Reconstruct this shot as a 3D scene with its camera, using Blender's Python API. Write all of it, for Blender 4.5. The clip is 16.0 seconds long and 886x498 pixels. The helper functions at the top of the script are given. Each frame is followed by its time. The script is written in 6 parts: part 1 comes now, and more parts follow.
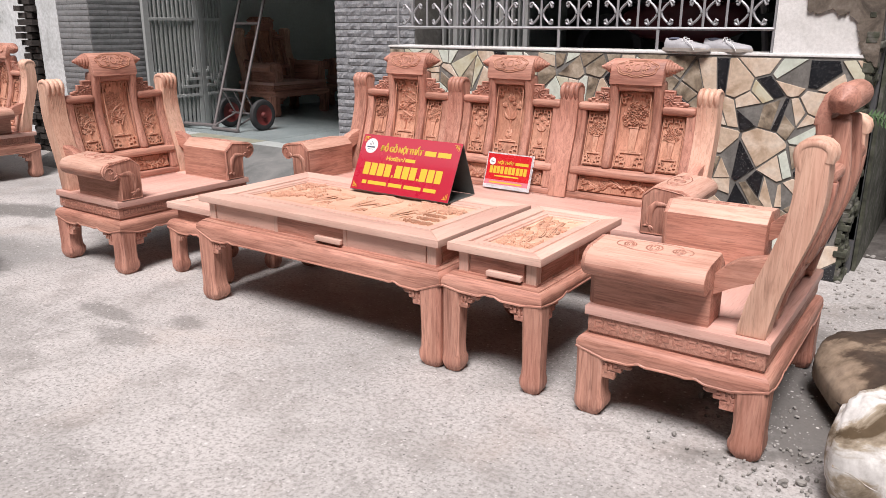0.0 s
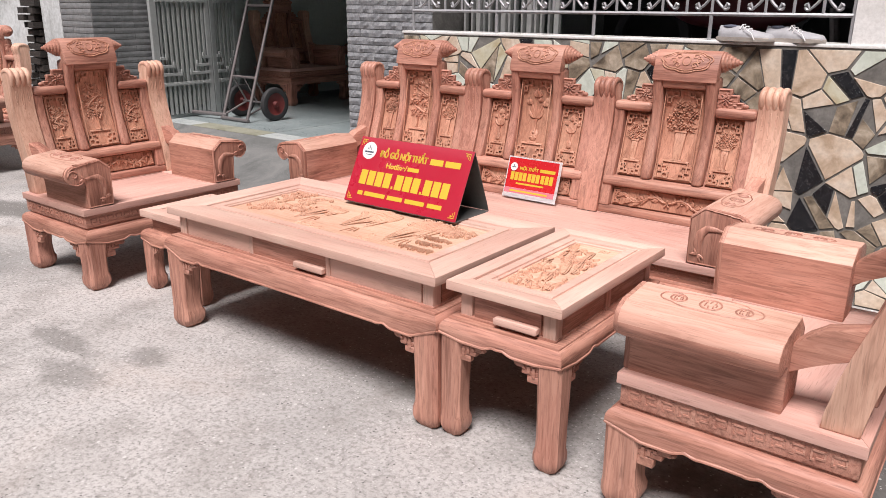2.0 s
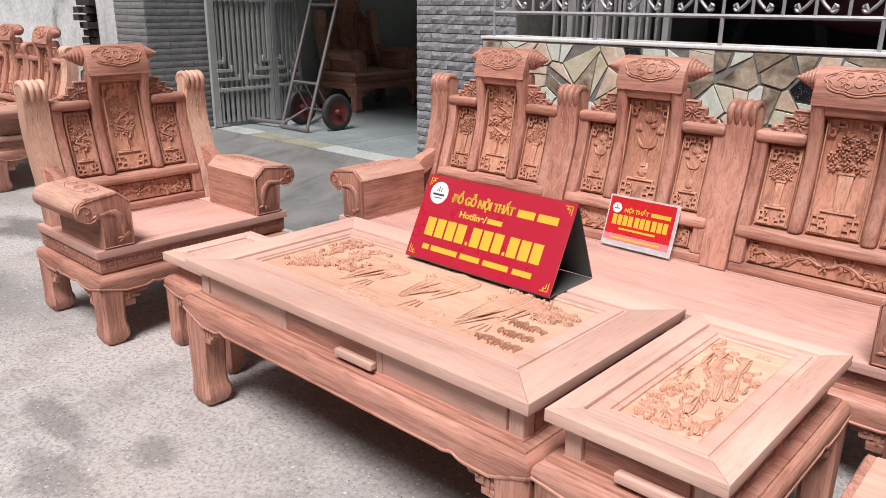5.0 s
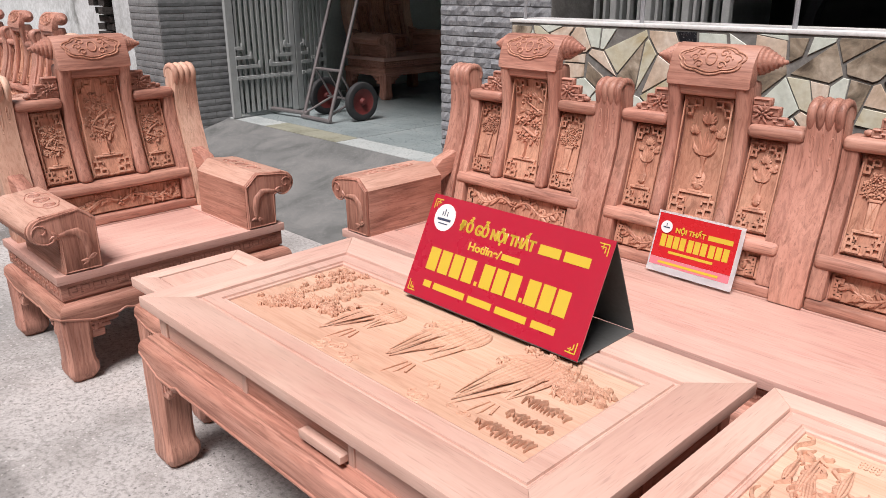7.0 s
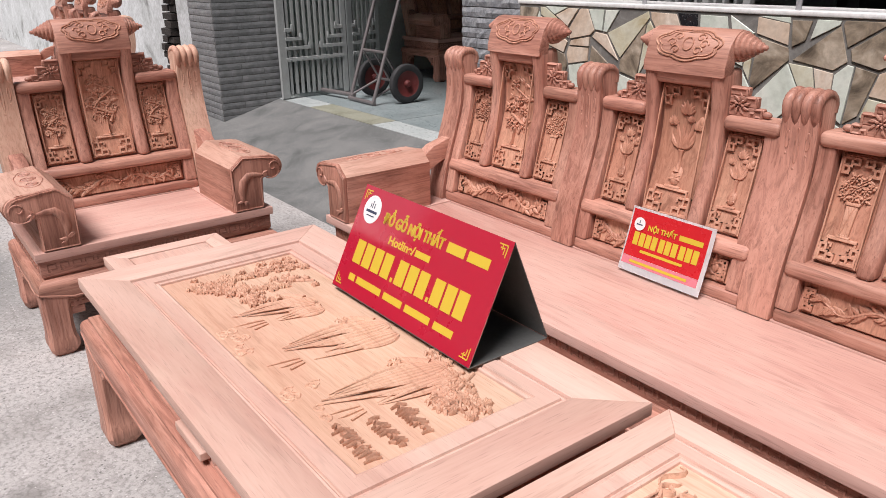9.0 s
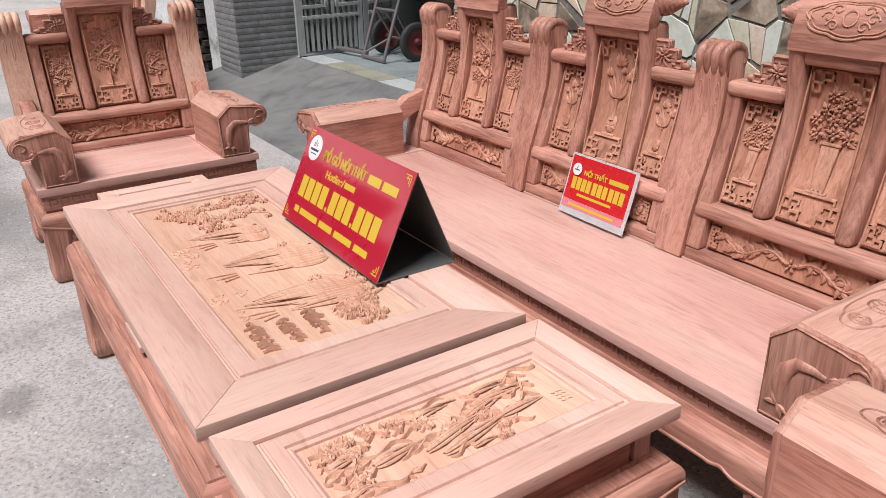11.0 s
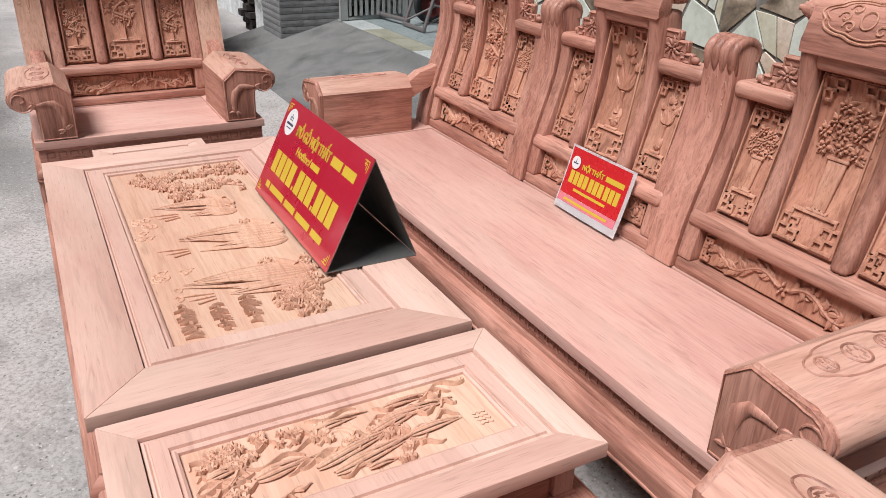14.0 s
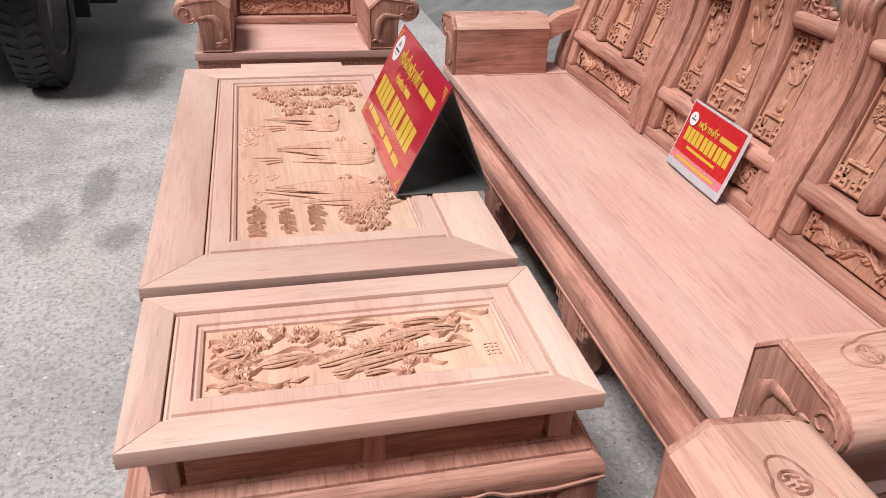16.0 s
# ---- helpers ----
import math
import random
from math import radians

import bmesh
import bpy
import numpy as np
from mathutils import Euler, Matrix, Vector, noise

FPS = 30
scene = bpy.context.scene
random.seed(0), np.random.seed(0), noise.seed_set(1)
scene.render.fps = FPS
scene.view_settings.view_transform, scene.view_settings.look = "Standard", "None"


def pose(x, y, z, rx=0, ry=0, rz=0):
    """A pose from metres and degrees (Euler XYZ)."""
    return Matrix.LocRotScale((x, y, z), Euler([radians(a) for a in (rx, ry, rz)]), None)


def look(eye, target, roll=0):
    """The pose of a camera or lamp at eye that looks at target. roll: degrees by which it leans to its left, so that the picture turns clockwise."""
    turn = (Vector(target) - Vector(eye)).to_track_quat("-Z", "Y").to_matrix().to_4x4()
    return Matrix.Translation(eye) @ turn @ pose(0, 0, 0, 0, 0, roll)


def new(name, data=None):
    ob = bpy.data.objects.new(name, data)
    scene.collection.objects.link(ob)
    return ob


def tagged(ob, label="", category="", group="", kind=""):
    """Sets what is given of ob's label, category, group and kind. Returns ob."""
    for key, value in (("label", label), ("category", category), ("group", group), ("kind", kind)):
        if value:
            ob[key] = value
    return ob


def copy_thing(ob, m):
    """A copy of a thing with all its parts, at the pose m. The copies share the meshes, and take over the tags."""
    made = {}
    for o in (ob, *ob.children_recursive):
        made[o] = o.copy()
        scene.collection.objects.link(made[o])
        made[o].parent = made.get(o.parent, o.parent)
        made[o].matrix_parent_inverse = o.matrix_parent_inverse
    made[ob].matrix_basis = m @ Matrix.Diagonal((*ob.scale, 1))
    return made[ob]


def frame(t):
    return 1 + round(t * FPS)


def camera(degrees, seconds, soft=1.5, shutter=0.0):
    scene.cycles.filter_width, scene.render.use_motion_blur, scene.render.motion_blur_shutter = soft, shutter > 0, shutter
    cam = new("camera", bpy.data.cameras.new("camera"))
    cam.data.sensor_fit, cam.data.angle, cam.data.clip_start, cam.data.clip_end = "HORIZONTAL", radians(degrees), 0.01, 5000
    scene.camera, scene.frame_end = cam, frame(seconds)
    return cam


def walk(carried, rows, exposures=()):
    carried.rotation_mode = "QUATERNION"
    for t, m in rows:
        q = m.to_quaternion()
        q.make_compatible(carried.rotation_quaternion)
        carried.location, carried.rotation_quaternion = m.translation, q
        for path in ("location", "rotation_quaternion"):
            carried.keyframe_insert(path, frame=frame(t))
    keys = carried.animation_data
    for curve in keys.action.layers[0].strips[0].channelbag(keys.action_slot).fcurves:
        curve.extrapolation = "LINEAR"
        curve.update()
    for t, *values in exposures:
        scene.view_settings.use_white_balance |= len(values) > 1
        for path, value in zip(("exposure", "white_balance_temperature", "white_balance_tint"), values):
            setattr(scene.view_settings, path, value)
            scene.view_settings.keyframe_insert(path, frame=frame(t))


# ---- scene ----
cam = camera(60.4, 16.0, 0.4)
PATH = [
    (0, (0.154, -0.072, 1.379), (-0.937, 1.507, 0.815), 0.2),
    (0.5, (0.082, 0.089, 1.386), (-1.024, 1.657, 0.82), 0.5),
    (1, (0.028, 0.269, 1.388), (-1.092, 1.822, 0.812), 0.6),
    (1.5, (-0.005, 0.4, 1.383), (-1.141, 1.937, 0.795), 0.6),
    (2, (-0.109, 0.498, 1.384), (-1.262, 2.016, 0.78), 0.5),
    (2.5, (-0.224, 0.58, 1.396), (-1.4, 2.079, 0.787), 0.5),
    (3, (-0.305, 0.676, 1.41), (-1.509, 2.148, 0.794), 0.5),
    (3.5, (-0.369, 0.813, 1.415), (-1.603, 2.265, 0.809), 0.6),
    (4, (-0.441, 0.903, 1.407), (-1.704, 2.331, 0.803), 0.6),
    (4.2, (-0.49, 0.937, 1.406), (-1.761, 2.358, 0.803), 0.6),
    (6.5, (-0.853, 1.396, 1.402), (-2.172, 2.752, 0.753), 0.0),
    (7, (-0.926, 1.538, 1.406), (-2.283, 2.852, 0.746), -0.3),
    (7.5, (-0.942, 1.663, 1.415), (-2.339, 2.929, 0.748), -0.5),
    (8, (-0.876, 1.836, 1.411), (-2.321, 3.044, 0.736), -0.6),
    (8.2, (-0.84, 1.891, 1.408), (-2.301, 3.075, 0.729), -0.6),
    (10.3, (-0.451, 1.999, 1.408), (-1.983, 3.046, 0.662), -1.3),
    (10.5, (-0.416, 2.023, 1.408), (-1.947, 3.063, 0.652), -1.1),
    (11, (-0.301, 2.078, 1.4), (-1.843, 3.079, 0.613), -1.1),
    (11.5, (-0.213, 2.096, 1.398), (-1.765, 3.064, 0.589), -1.0),
    (12, (-0.161, 2.117, 1.405), (-1.722, 3.054, 0.579), -1.0),
    (12.5, (-0.24, 2.227, 1.402), (-1.802, 3.16, 0.573), -0.9),
    (13, (-0.296, 2.306, 1.405), (-1.854, 3.241, 0.57), -0.4),
    (13.5, (-0.306, 2.3, 1.41), (-1.862, 3.233, 0.567), 0.6),
    (14, (-0.298, 2.352, 1.405), (-1.883, 3.22, 0.547), 1.7),
    (14.5, (-0.26, 2.426, 1.413), (-1.894, 3.149, 0.516), 2.4),
    (15, (-0.214, 2.519, 1.395), (-1.879, 3.096, 0.449), 2.8),
    (15.5, (-0.186, 2.579, 1.38), (-1.859, 3.068, 0.401), 3.2),
    (16, (-0.176, 2.589, 1.378), (-1.862, 3.018, 0.392), 2.7),
]
walk(cam, [(t, look(eye, target, roll)) for t, eye, target, roll in PATH], [(0.0, 0.25, 6500, 16), (4.0, 0.16, 6500, 16), (8.0, 0.10, 6450, 16), (12.5, 0.0, 6250, 13), (16.0, 0.0, 6300, 12)])

# ---- light ----
world = bpy.data.worlds.new("world")
scene.world = world
world.use_nodes = True
wn = world.node_tree.nodes
sky = wn.new("ShaderNodeTexSky")
sky.sky_type, sky.sun_disc = "NISHITA", False
sky.sun_elevation, sky.sun_rotation = radians(62), radians(200)
sky.dust_density, sky.air_density, sky.ozone_density = 4.0, 0.9, 1.0
soft_sky = wn.new("ShaderNodeHueSaturation")
soft_sky.inputs["Saturation"].default_value = 0.35
world.node_tree.links.new(sky.outputs[0], soft_sky.inputs["Color"])
world.node_tree.links.new(soft_sky.outputs[0], wn["Background"].inputs[0])
wn["Background"].inputs[1].default_value = 0.038
sun = new("sun", bpy.data.lights.new("sun", "SUN"))
sun.data.energy, sun.data.angle, sun.data.color = 4.9, radians(24), (1.0, 0.96, 0.92)
sun.matrix_basis = look((1.2, -3.0, 6), (0, 0, 0))


# ---- materials ----
def material(name, rough=0.6, metal=0.0):
    m = bpy.data.materials.new(name)
    m.use_nodes = True
    b = m.node_tree.nodes["Principled BSDF"]
    b.inputs["Roughness"].default_value, b.inputs["Metallic"].default_value = rough, metal
    return m, m.node_tree, b


def node(tree, kind, **values):
    n = tree.nodes.new("ShaderNode" + kind)
    for k, v in values.items():
        n.inputs[k].default_value = v
    return n


def ramp(tree, src, stops):
    r = tree.nodes.new("ShaderNodeValToRGB")
    while len(r.color_ramp.elements) < len(stops):
        r.color_ramp.elements.new(0.5)
    for e, (p, c) in zip(r.color_ramp.elements, stops):
        e.position = p
        e.color = (c, c, c, 1) if isinstance(c, (int, float)) else (*c, 1)
    tree.links.new(src, r.inputs[0])
    return r.outputs[0]


def mix(tree, fac, a, b, kind="MIX"):
    n = tree.nodes.new("ShaderNodeMix")
    n.data_type, n.blend_type = "RGBA", kind
    for sock, v in ((n.inputs[0], fac), (n.inputs[6], a), (n.inputs[7], b)):
        if isinstance(v, (int, float)):
            sock.default_value = v
        elif isinstance(v, tuple):
            sock.default_value = (*v, 1)
        else:
            tree.links.new(v, sock)
    return n.outputs[2]


def coords(tree, scale=(1, 1, 1), per_object=True):
    """Object coordinates, shifted at random from object to object."""
    tc = tree.nodes.new("ShaderNodeTexCoord")
    src = tc.outputs["Object"]
    if per_object:
        oi = tree.nodes.new("ShaderNodeObjectInfo")
        mul = tree.nodes.new("ShaderNodeVectorMath")
        mul.operation = "SCALE"
        mul.inputs[0].default_value = (7.3, 11.1, 5.7)
        tree.links.new(oi.outputs["Random"], mul.inputs["Scale"])
        add = tree.nodes.new("ShaderNodeVectorMath")
        tree.links.new(src, add.inputs[0])
        tree.links.new(mul.outputs[0], add.inputs[1])
        src = add.outputs[0]
    mp = tree.nodes.new("ShaderNodeMapping")
    mp.inputs["Scale"].default_value = scale
    tree.links.new(src, mp.inputs[0])
    return mp.outputs[0]


def noise_tex(tree, vec, scale, detail=4, rough=0.55, distort=0.0):
    n = node(tree, "TexNoise", Scale=scale, Detail=detail, Roughness=rough, Distortion=distort)
    tree.links.new(vec, n.inputs["Vector"])
    return n.outputs[0]


def bump(tree, b, height, strength=0.2, dist=0.002):
    n = node(tree, "Bump", Strength=strength, Distance=dist)
    tree.links.new(height, n.inputs["Height"])
    tree.links.new(n.outputs[0], b.inputs["Normal"])


def wood(name, axis, light, mid, dark, rough=0.55, flecks=0.4, figure=0.42):
    """Bare sanded wood with its grain along an axis: broad streaks, growth lines, short dark pores and blushes of colour."""
    m, t, b = material(name, rough)
    def along(k):
        return tuple(k if a == axis else 1 for a in "xyz")
    broad = noise_tex(t, coords(t, along(0.2)), 6.0, 5, 0.55, 1.2)
    bands = noise_tex(t, coords(t, along(0.07)), 62, 6, 0.62, 1.3)
    pores = noise_tex(t, coords(t, along(0.05)), 300, 2, 0.5)
    c = ramp(t, broad, [(0.30, dark), (0.46, mid), (0.64, light)])
    c2 = ramp(t, bands, [(0.38, dark), (0.50, mid), (0.60, light)])
    c = mix(t, figure, c, c2)
    c = mix(t, ramp(t, pores, [(0.60, 0.0), (0.74, 0.45)]), c, tuple(x * 0.55 for x in dark))
    fleck = noise_tex(t, coords(t, along(0.09)), 110, 2, 0.6)
    c = mix(t, ramp(t, fleck, [(0.63, 0.0), (0.71, flecks)]), c, tuple(x * 0.6 for x in dark))
    # dark heart streaks and rosy blushes
    heart = noise_tex(t, coords(t, along(0.10)), 9, 3, 0.6, 2.2)
    c = mix(t, ramp(t, heart, [(0.60, 0.0), (0.67, 0.45), (0.70, 0.1)]), c, tuple(x * 0.75 for x in dark))
    blush = noise_tex(t, coords(t, along(0.4)), 3.6, 3, 0.55, 0.8)
    c = mix(t, ramp(t, blush, [(0.40, 0.0), (0.62, 1.0)]), mix(t, 1.0, c, (0.95, 0.87, 0.87), "MULTIPLY"), c)
    oi = t.nodes.new("ShaderNodeObjectInfo")
    tone = ramp(t, oi.outputs["Random"], [(0.0, (0.82, 0.78, 0.75)), (0.5, (0.97, 0.96, 0.95)), (1.0, (1.05, 1.04, 1.02))])
    c = mix(t, 1.0, c, tone, "MULTIPLY")
    t.links.new(c, b.inputs["Base Color"])
    t.links.new(ramp(t, bands, [(0.3, rough + 0.12), (0.7, rough - 0.1)]), b.inputs["Roughness"])
    bump(t, b, mix(t, 0.6, bands, pores), 0.25, 0.0012)
    return m


def stone(name, stops, scale, rough=0.4, fine=40, specks=None, per_object=True, bumps=0.15):
    m, t, b = material(name, rough)
    v = coords(t, per_object=per_object)
    a = noise_tex(t, v, scale, 6, 0.6, 0.8)
    c = ramp(t, a, stops)
    f = noise_tex(t, v, fine, 4, 0.6)
    c = mix(t, ramp(t, f, [(0.35, 0.0), (0.7, 0.35)]), c, tuple(x * 0.6 for x in stops[0][1]))
    if specks:
        vo = node(t, "TexVoronoi", Scale=specks[0])
        t.links.new(v, vo.inputs["Vector"])
        s = ramp(t, vo.outputs["Distance"], [(specks[1], 1.0), (specks[1] + 0.08, 0.0)])
        c = mix(t, s, c, specks[2])
    t.links.new(c, b.inputs["Base Color"])
    t.links.new(ramp(t, f, [(0.3, rough - 0.08), (0.7, rough + 0.12)]), b.inputs["Roughness"])
    bump(t, b, mix(t, 0.5, a, f), bumps, 0.003)
    return m


def plain(name, colour, rough=0.5, metal=0.0, wear=0.25, scale=14):
    """Paint, rubber, metal or cloth: one colour with dirt at two scales."""
    m, t, b = material(name, rough, metal)
    v = coords(t)
    a = noise_tex(t, v, scale, 5, 0.6)
    f = noise_tex(t, v, scale * 11, 3, 0.6)
    dirt = mix(t, 0.5, ramp(t, a, [(0.35, 1.0), (0.65, 0.0)]), ramp(t, f, [(0.4, 1.0), (0.7, 0.0)]))
    k = t.nodes.new("ShaderNodeMath")
    k.operation = "MULTIPLY"
    k.inputs[1].default_value = wear
    t.links.new(dirt, k.inputs[0])
    t.links.new(mix(t, k.outputs[0], colour, tuple(x * 0.45 for x in colour)), b.inputs["Base Color"])
    t.links.new(ramp(t, a, [(0.3, min(1, rough + 0.15)), (0.7, max(0.05, rough - 0.1))]), b.inputs["Roughness"])
    bump(t, b, f, 0.1, 0.001)
    return m


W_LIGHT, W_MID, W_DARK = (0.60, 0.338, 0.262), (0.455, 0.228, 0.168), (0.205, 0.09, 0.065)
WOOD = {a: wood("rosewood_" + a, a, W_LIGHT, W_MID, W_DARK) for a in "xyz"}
# Paler wood: real on drawer fronts; on tops the skylight is in its colour
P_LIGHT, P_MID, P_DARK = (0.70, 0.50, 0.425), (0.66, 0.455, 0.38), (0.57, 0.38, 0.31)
PALE = {a: wood("pale_toplit_rosewood_" + a, a, P_LIGHT, P_MID, P_DARK, 0.6, 0.14, 0.3) for a in "xyz"}
CARVE = wood("carved_rosewood", "z", (0.63, 0.355, 0.25), (0.50, 0.255, 0.17), (0.27, 0.115, 0.072), 0.6, 0.2)
POSTW = wood("mottled_post_rosewood", "z", (0.75, 0.52, 0.405), (0.66, 0.425, 0.32), (0.45, 0.255, 0.18), 0.6)
CARVE_PALE = wood("carved_table_wood", "x", (0.76, 0.545, 0.415), (0.70, 0.475, 0.35), (0.58, 0.36, 0.25), 0.65, 0.1)
# Relief toned darker than its field: shade of the cuts put into colour
CARVE_SHADED = wood("shade_tinted_relief", "x", (0.71, 0.465, 0.34), (0.63, 0.39, 0.275), (0.45, 0.24, 0.155), 0.65, 0.2)
# Seat wood made paler than WOOD: light from above kept in its colour
SEATW = {a: wood("seat_toplit_rosewood_" + a, a, (0.69, 0.465, 0.40), (0.65, 0.42, 0.36), (0.54, 0.315, 0.265), 0.5, 0.3, 0.3) for a in "xyz"}
# Lit copy of the arm wood, for faces that look up
REST = wood("toplit_armrest", "y", (0.67, 0.435, 0.35), (0.595, 0.365, 0.285), (0.41, 0.225, 0.165), 0.6, 0.25)

# ground: worn concrete with pale chips showing, damp, dirty and shade-tinted in places
CONCRETE, t, b = material("worn_concrete", 0.85)
v = coords(t, per_object=False)
big = noise_tex(t, v, 0.55, 6, 0.6, 0.4)
mid = noise_tex(t, v, 3.2, 6, 0.65)
fine = noise_tex(t, v, 60, 4, 0.7)
c = ramp(t, big, [(0.30, (0.26, 0.256, 0.25)), (0.45, (0.38, 0.368, 0.36)), (0.58, (0.47, 0.45, 0.44)), (0.75, (0.40, 0.38, 0.37))])
c = mix(t, ramp(t, mid, [(0.32, 0.5), (0.52, 0.0)]), c, (0.22, 0.205, 0.19))
c = mix(t, ramp(t, fine, [(0.36, 0.75), (0.54, 0.0)]), c, (0.19, 0.183, 0.172))
soot = noise_tex(t, v, 13, 5, 0.7, 0.6)
c = mix(t, ramp(t, soot, [(0.54, 0.0), (0.68, 0.42)]), c, (0.16, 0.15, 0.138))
rust = noise_tex(t, v, 1.7, 4, 0.6, 0.5)
c = mix(t, ramp(t, rust, [(0.55, 0.0), (0.70, 0.16)]), c, (0.46, 0.36, 0.30))
damp = noise_tex(t, coords(t, (1, 1.6, 1), False), 0.9, 3, 0.5, 0.3)
c = mix(t, ramp(t, damp, [(0.66, 0.0), (0.76, 0.4)]), c, (0.14, 0.137, 0.13))
# Real stains, plus shade painted in under tables, chair, sacks and by the truck.
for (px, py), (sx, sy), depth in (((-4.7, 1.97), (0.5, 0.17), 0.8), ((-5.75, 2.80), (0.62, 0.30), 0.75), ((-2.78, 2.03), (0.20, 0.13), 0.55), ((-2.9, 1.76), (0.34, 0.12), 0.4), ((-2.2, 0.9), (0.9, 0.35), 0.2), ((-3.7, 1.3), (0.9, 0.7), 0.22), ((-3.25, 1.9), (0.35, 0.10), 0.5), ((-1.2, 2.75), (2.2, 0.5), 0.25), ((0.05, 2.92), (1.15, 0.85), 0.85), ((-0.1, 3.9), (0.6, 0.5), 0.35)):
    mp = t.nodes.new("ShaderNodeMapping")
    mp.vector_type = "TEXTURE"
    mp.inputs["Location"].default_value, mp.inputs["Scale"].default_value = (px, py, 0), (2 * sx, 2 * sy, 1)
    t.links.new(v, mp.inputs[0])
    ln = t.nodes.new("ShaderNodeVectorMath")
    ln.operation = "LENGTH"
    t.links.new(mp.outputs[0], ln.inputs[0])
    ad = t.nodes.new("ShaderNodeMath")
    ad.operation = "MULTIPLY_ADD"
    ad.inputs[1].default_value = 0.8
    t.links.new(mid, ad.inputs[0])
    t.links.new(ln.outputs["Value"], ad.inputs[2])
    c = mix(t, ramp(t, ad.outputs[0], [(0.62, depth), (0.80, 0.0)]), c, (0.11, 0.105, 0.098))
chip = None
for size, cut, tint, lo in ((95.0, 0.28, (0.53, 0.52, 0.51), 0.74), (40.0, 0.20, (0.56, 0.55, 0.54), 0.78), (75.0, 0.24, (0.11, 0.105, 0.10), 0.76)):
    vo = node(t, "TexVoronoi", Scale=size, Randomness=1.0)
    t.links.new(v, vo.inputs["Vector"])
    spot = ramp(t, vo.outputs["Distance"], [(cut, 1.0), (cut + 0.08, 0.0)])
    pick = ramp(t, vo.outputs["Color"], [(lo, 0.0), (lo + 0.1, 0.9)])
    spot = mix(t, 1.0, spot, pick, "MULTIPLY")
    c = mix(t, spot, c, tint)
    chip = chip or spot
grit = noise_tex(t, v, 140, 3, 0.7)
c = mix(t, ramp(t, grit, [(0.60, 0.0), (0.72, 0.7)]), c, (0.09, 0.085, 0.08))
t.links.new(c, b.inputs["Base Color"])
t.links.new(ramp(t, mid, [(0.3, 0.6), (0.6, 0.9)]), b.inputs["Roughness"])
bump(t, b, mix(t, 0.4, fine, chip), 0.7, 0.005)

APRON = stone("rough_grey_concrete", [(0.3, (0.085, 0.09, 0.087)), (0.5, (0.15, 0.153, 0.15)), (0.75, (0.215, 0.215, 0.207))], 3.4, 0.85, 110, (120.0, 0.14, (0.28, 0.28, 0.27)), per_object=False, bumps=0.8)
PLASTER = stone("white_plaster", [(0.25, (0.62, 0.62, 0.60)), (0.5, (0.80, 0.80, 0.79)), (0.8, (0.84, 0.84, 0.83))], 3, 0.85, 60, per_object=False)
STAINED = stone("stained_plaster", [(0.3, (0.22, 0.23, 0.22)), (0.42, (0.56, 0.59, 0.59)), (0.7, (0.74, 0.77, 0.78))], 2.2, 0.9, 30, per_object=False, bumps=0.4)
MORTAR = stone("crumbled_mortar", [(0.3, (0.055, 0.045, 0.037)), (0.5, (0.15, 0.125, 0.10)), (0.75, (0.27, 0.235, 0.20))], 11, 0.95, 60, bumps=0.9)
GROUT = stone("grey_grout", [(0.3, (0.13, 0.125, 0.115)), (0.55, (0.20, 0.193, 0.18)), (0.75, (0.30, 0.29, 0.275))], 12, 0.9, 90)
CREAM = stone("cream_marble", [(0.3, (0.44, 0.32, 0.22)), (0.48, (0.68, 0.55, 0.43)), (0.7, (0.80, 0.72, 0.62))], 7, 0.35, 45)
BROWN = stone("brown_marble", [(0.32, (0.10, 0.08, 0.06)), (0.5, (0.33, 0.27, 0.20)), (0.68, (0.58, 0.50, 0.40))], 10, 0.35, 45)
GREENISH = stone("pale_green_marble", [(0.25, (0.50, 0.55, 0.47)), (0.5, (0.68, 0.74, 0.66)), (0.75, (0.80, 0.82, 0.75))], 5, 0.3, 40)
YELLOW = stone("yellow_veined_marble", [(0.25, (0.48, 0.38, 0.20)), (0.45, (0.62, 0.60, 0.46)), (0.75, (0.70, 0.72, 0.62))], 9, 0.3, 30)
BLACK = stone("black_granite", [(0.3, (0.012, 0.013, 0.016)), (0.6, (0.02, 0.022, 0.026)), (0.8, (0.035, 0.036, 0.04))], 9, 0.22, 40, (120.0, 0.10, (0.45, 0.46, 0.46)))
SLATE = stone("grey_split_tile", [(0.3, (0.15, 0.157, 0.17)), (0.5, (0.27, 0.28, 0.295)), (0.75, (0.44, 0.45, 0.46))], 26, 0.36, 120, bumps=0.8)
SMOOTH_TILE = stone("dark_grey_tile", [(0.3, (0.155, 0.163, 0.166)), (0.5, (0.215, 0.223, 0.228)), (0.75, (0.29, 0.297, 0.30))], 12, 0.38, 90, bumps=0.3)
FLOOR_TILE = stone("grey_green_floor_tile", [(0.3, (0.20, 0.24, 0.245)), (0.5, (0.27, 0.32, 0.325)), (0.75, (0.34, 0.38, 0.38))], 3, 0.3, 60)
FLOOR_PALE = stone("pale_floor_tile", [(0.3, (0.38, 0.42, 0.42)), (0.5, (0.50, 0.54, 0.53)), (0.75, (0.58, 0.60, 0.59))], 3, 0.3, 60)
FLOOR_OLIVE = stone("olive_floor_tile", [(0.3, (0.22, 0.22, 0.16)), (0.5, (0.32, 0.32, 0.25)), (0.75, (0.40, 0.40, 0.33))], 5, 0.4, 60)
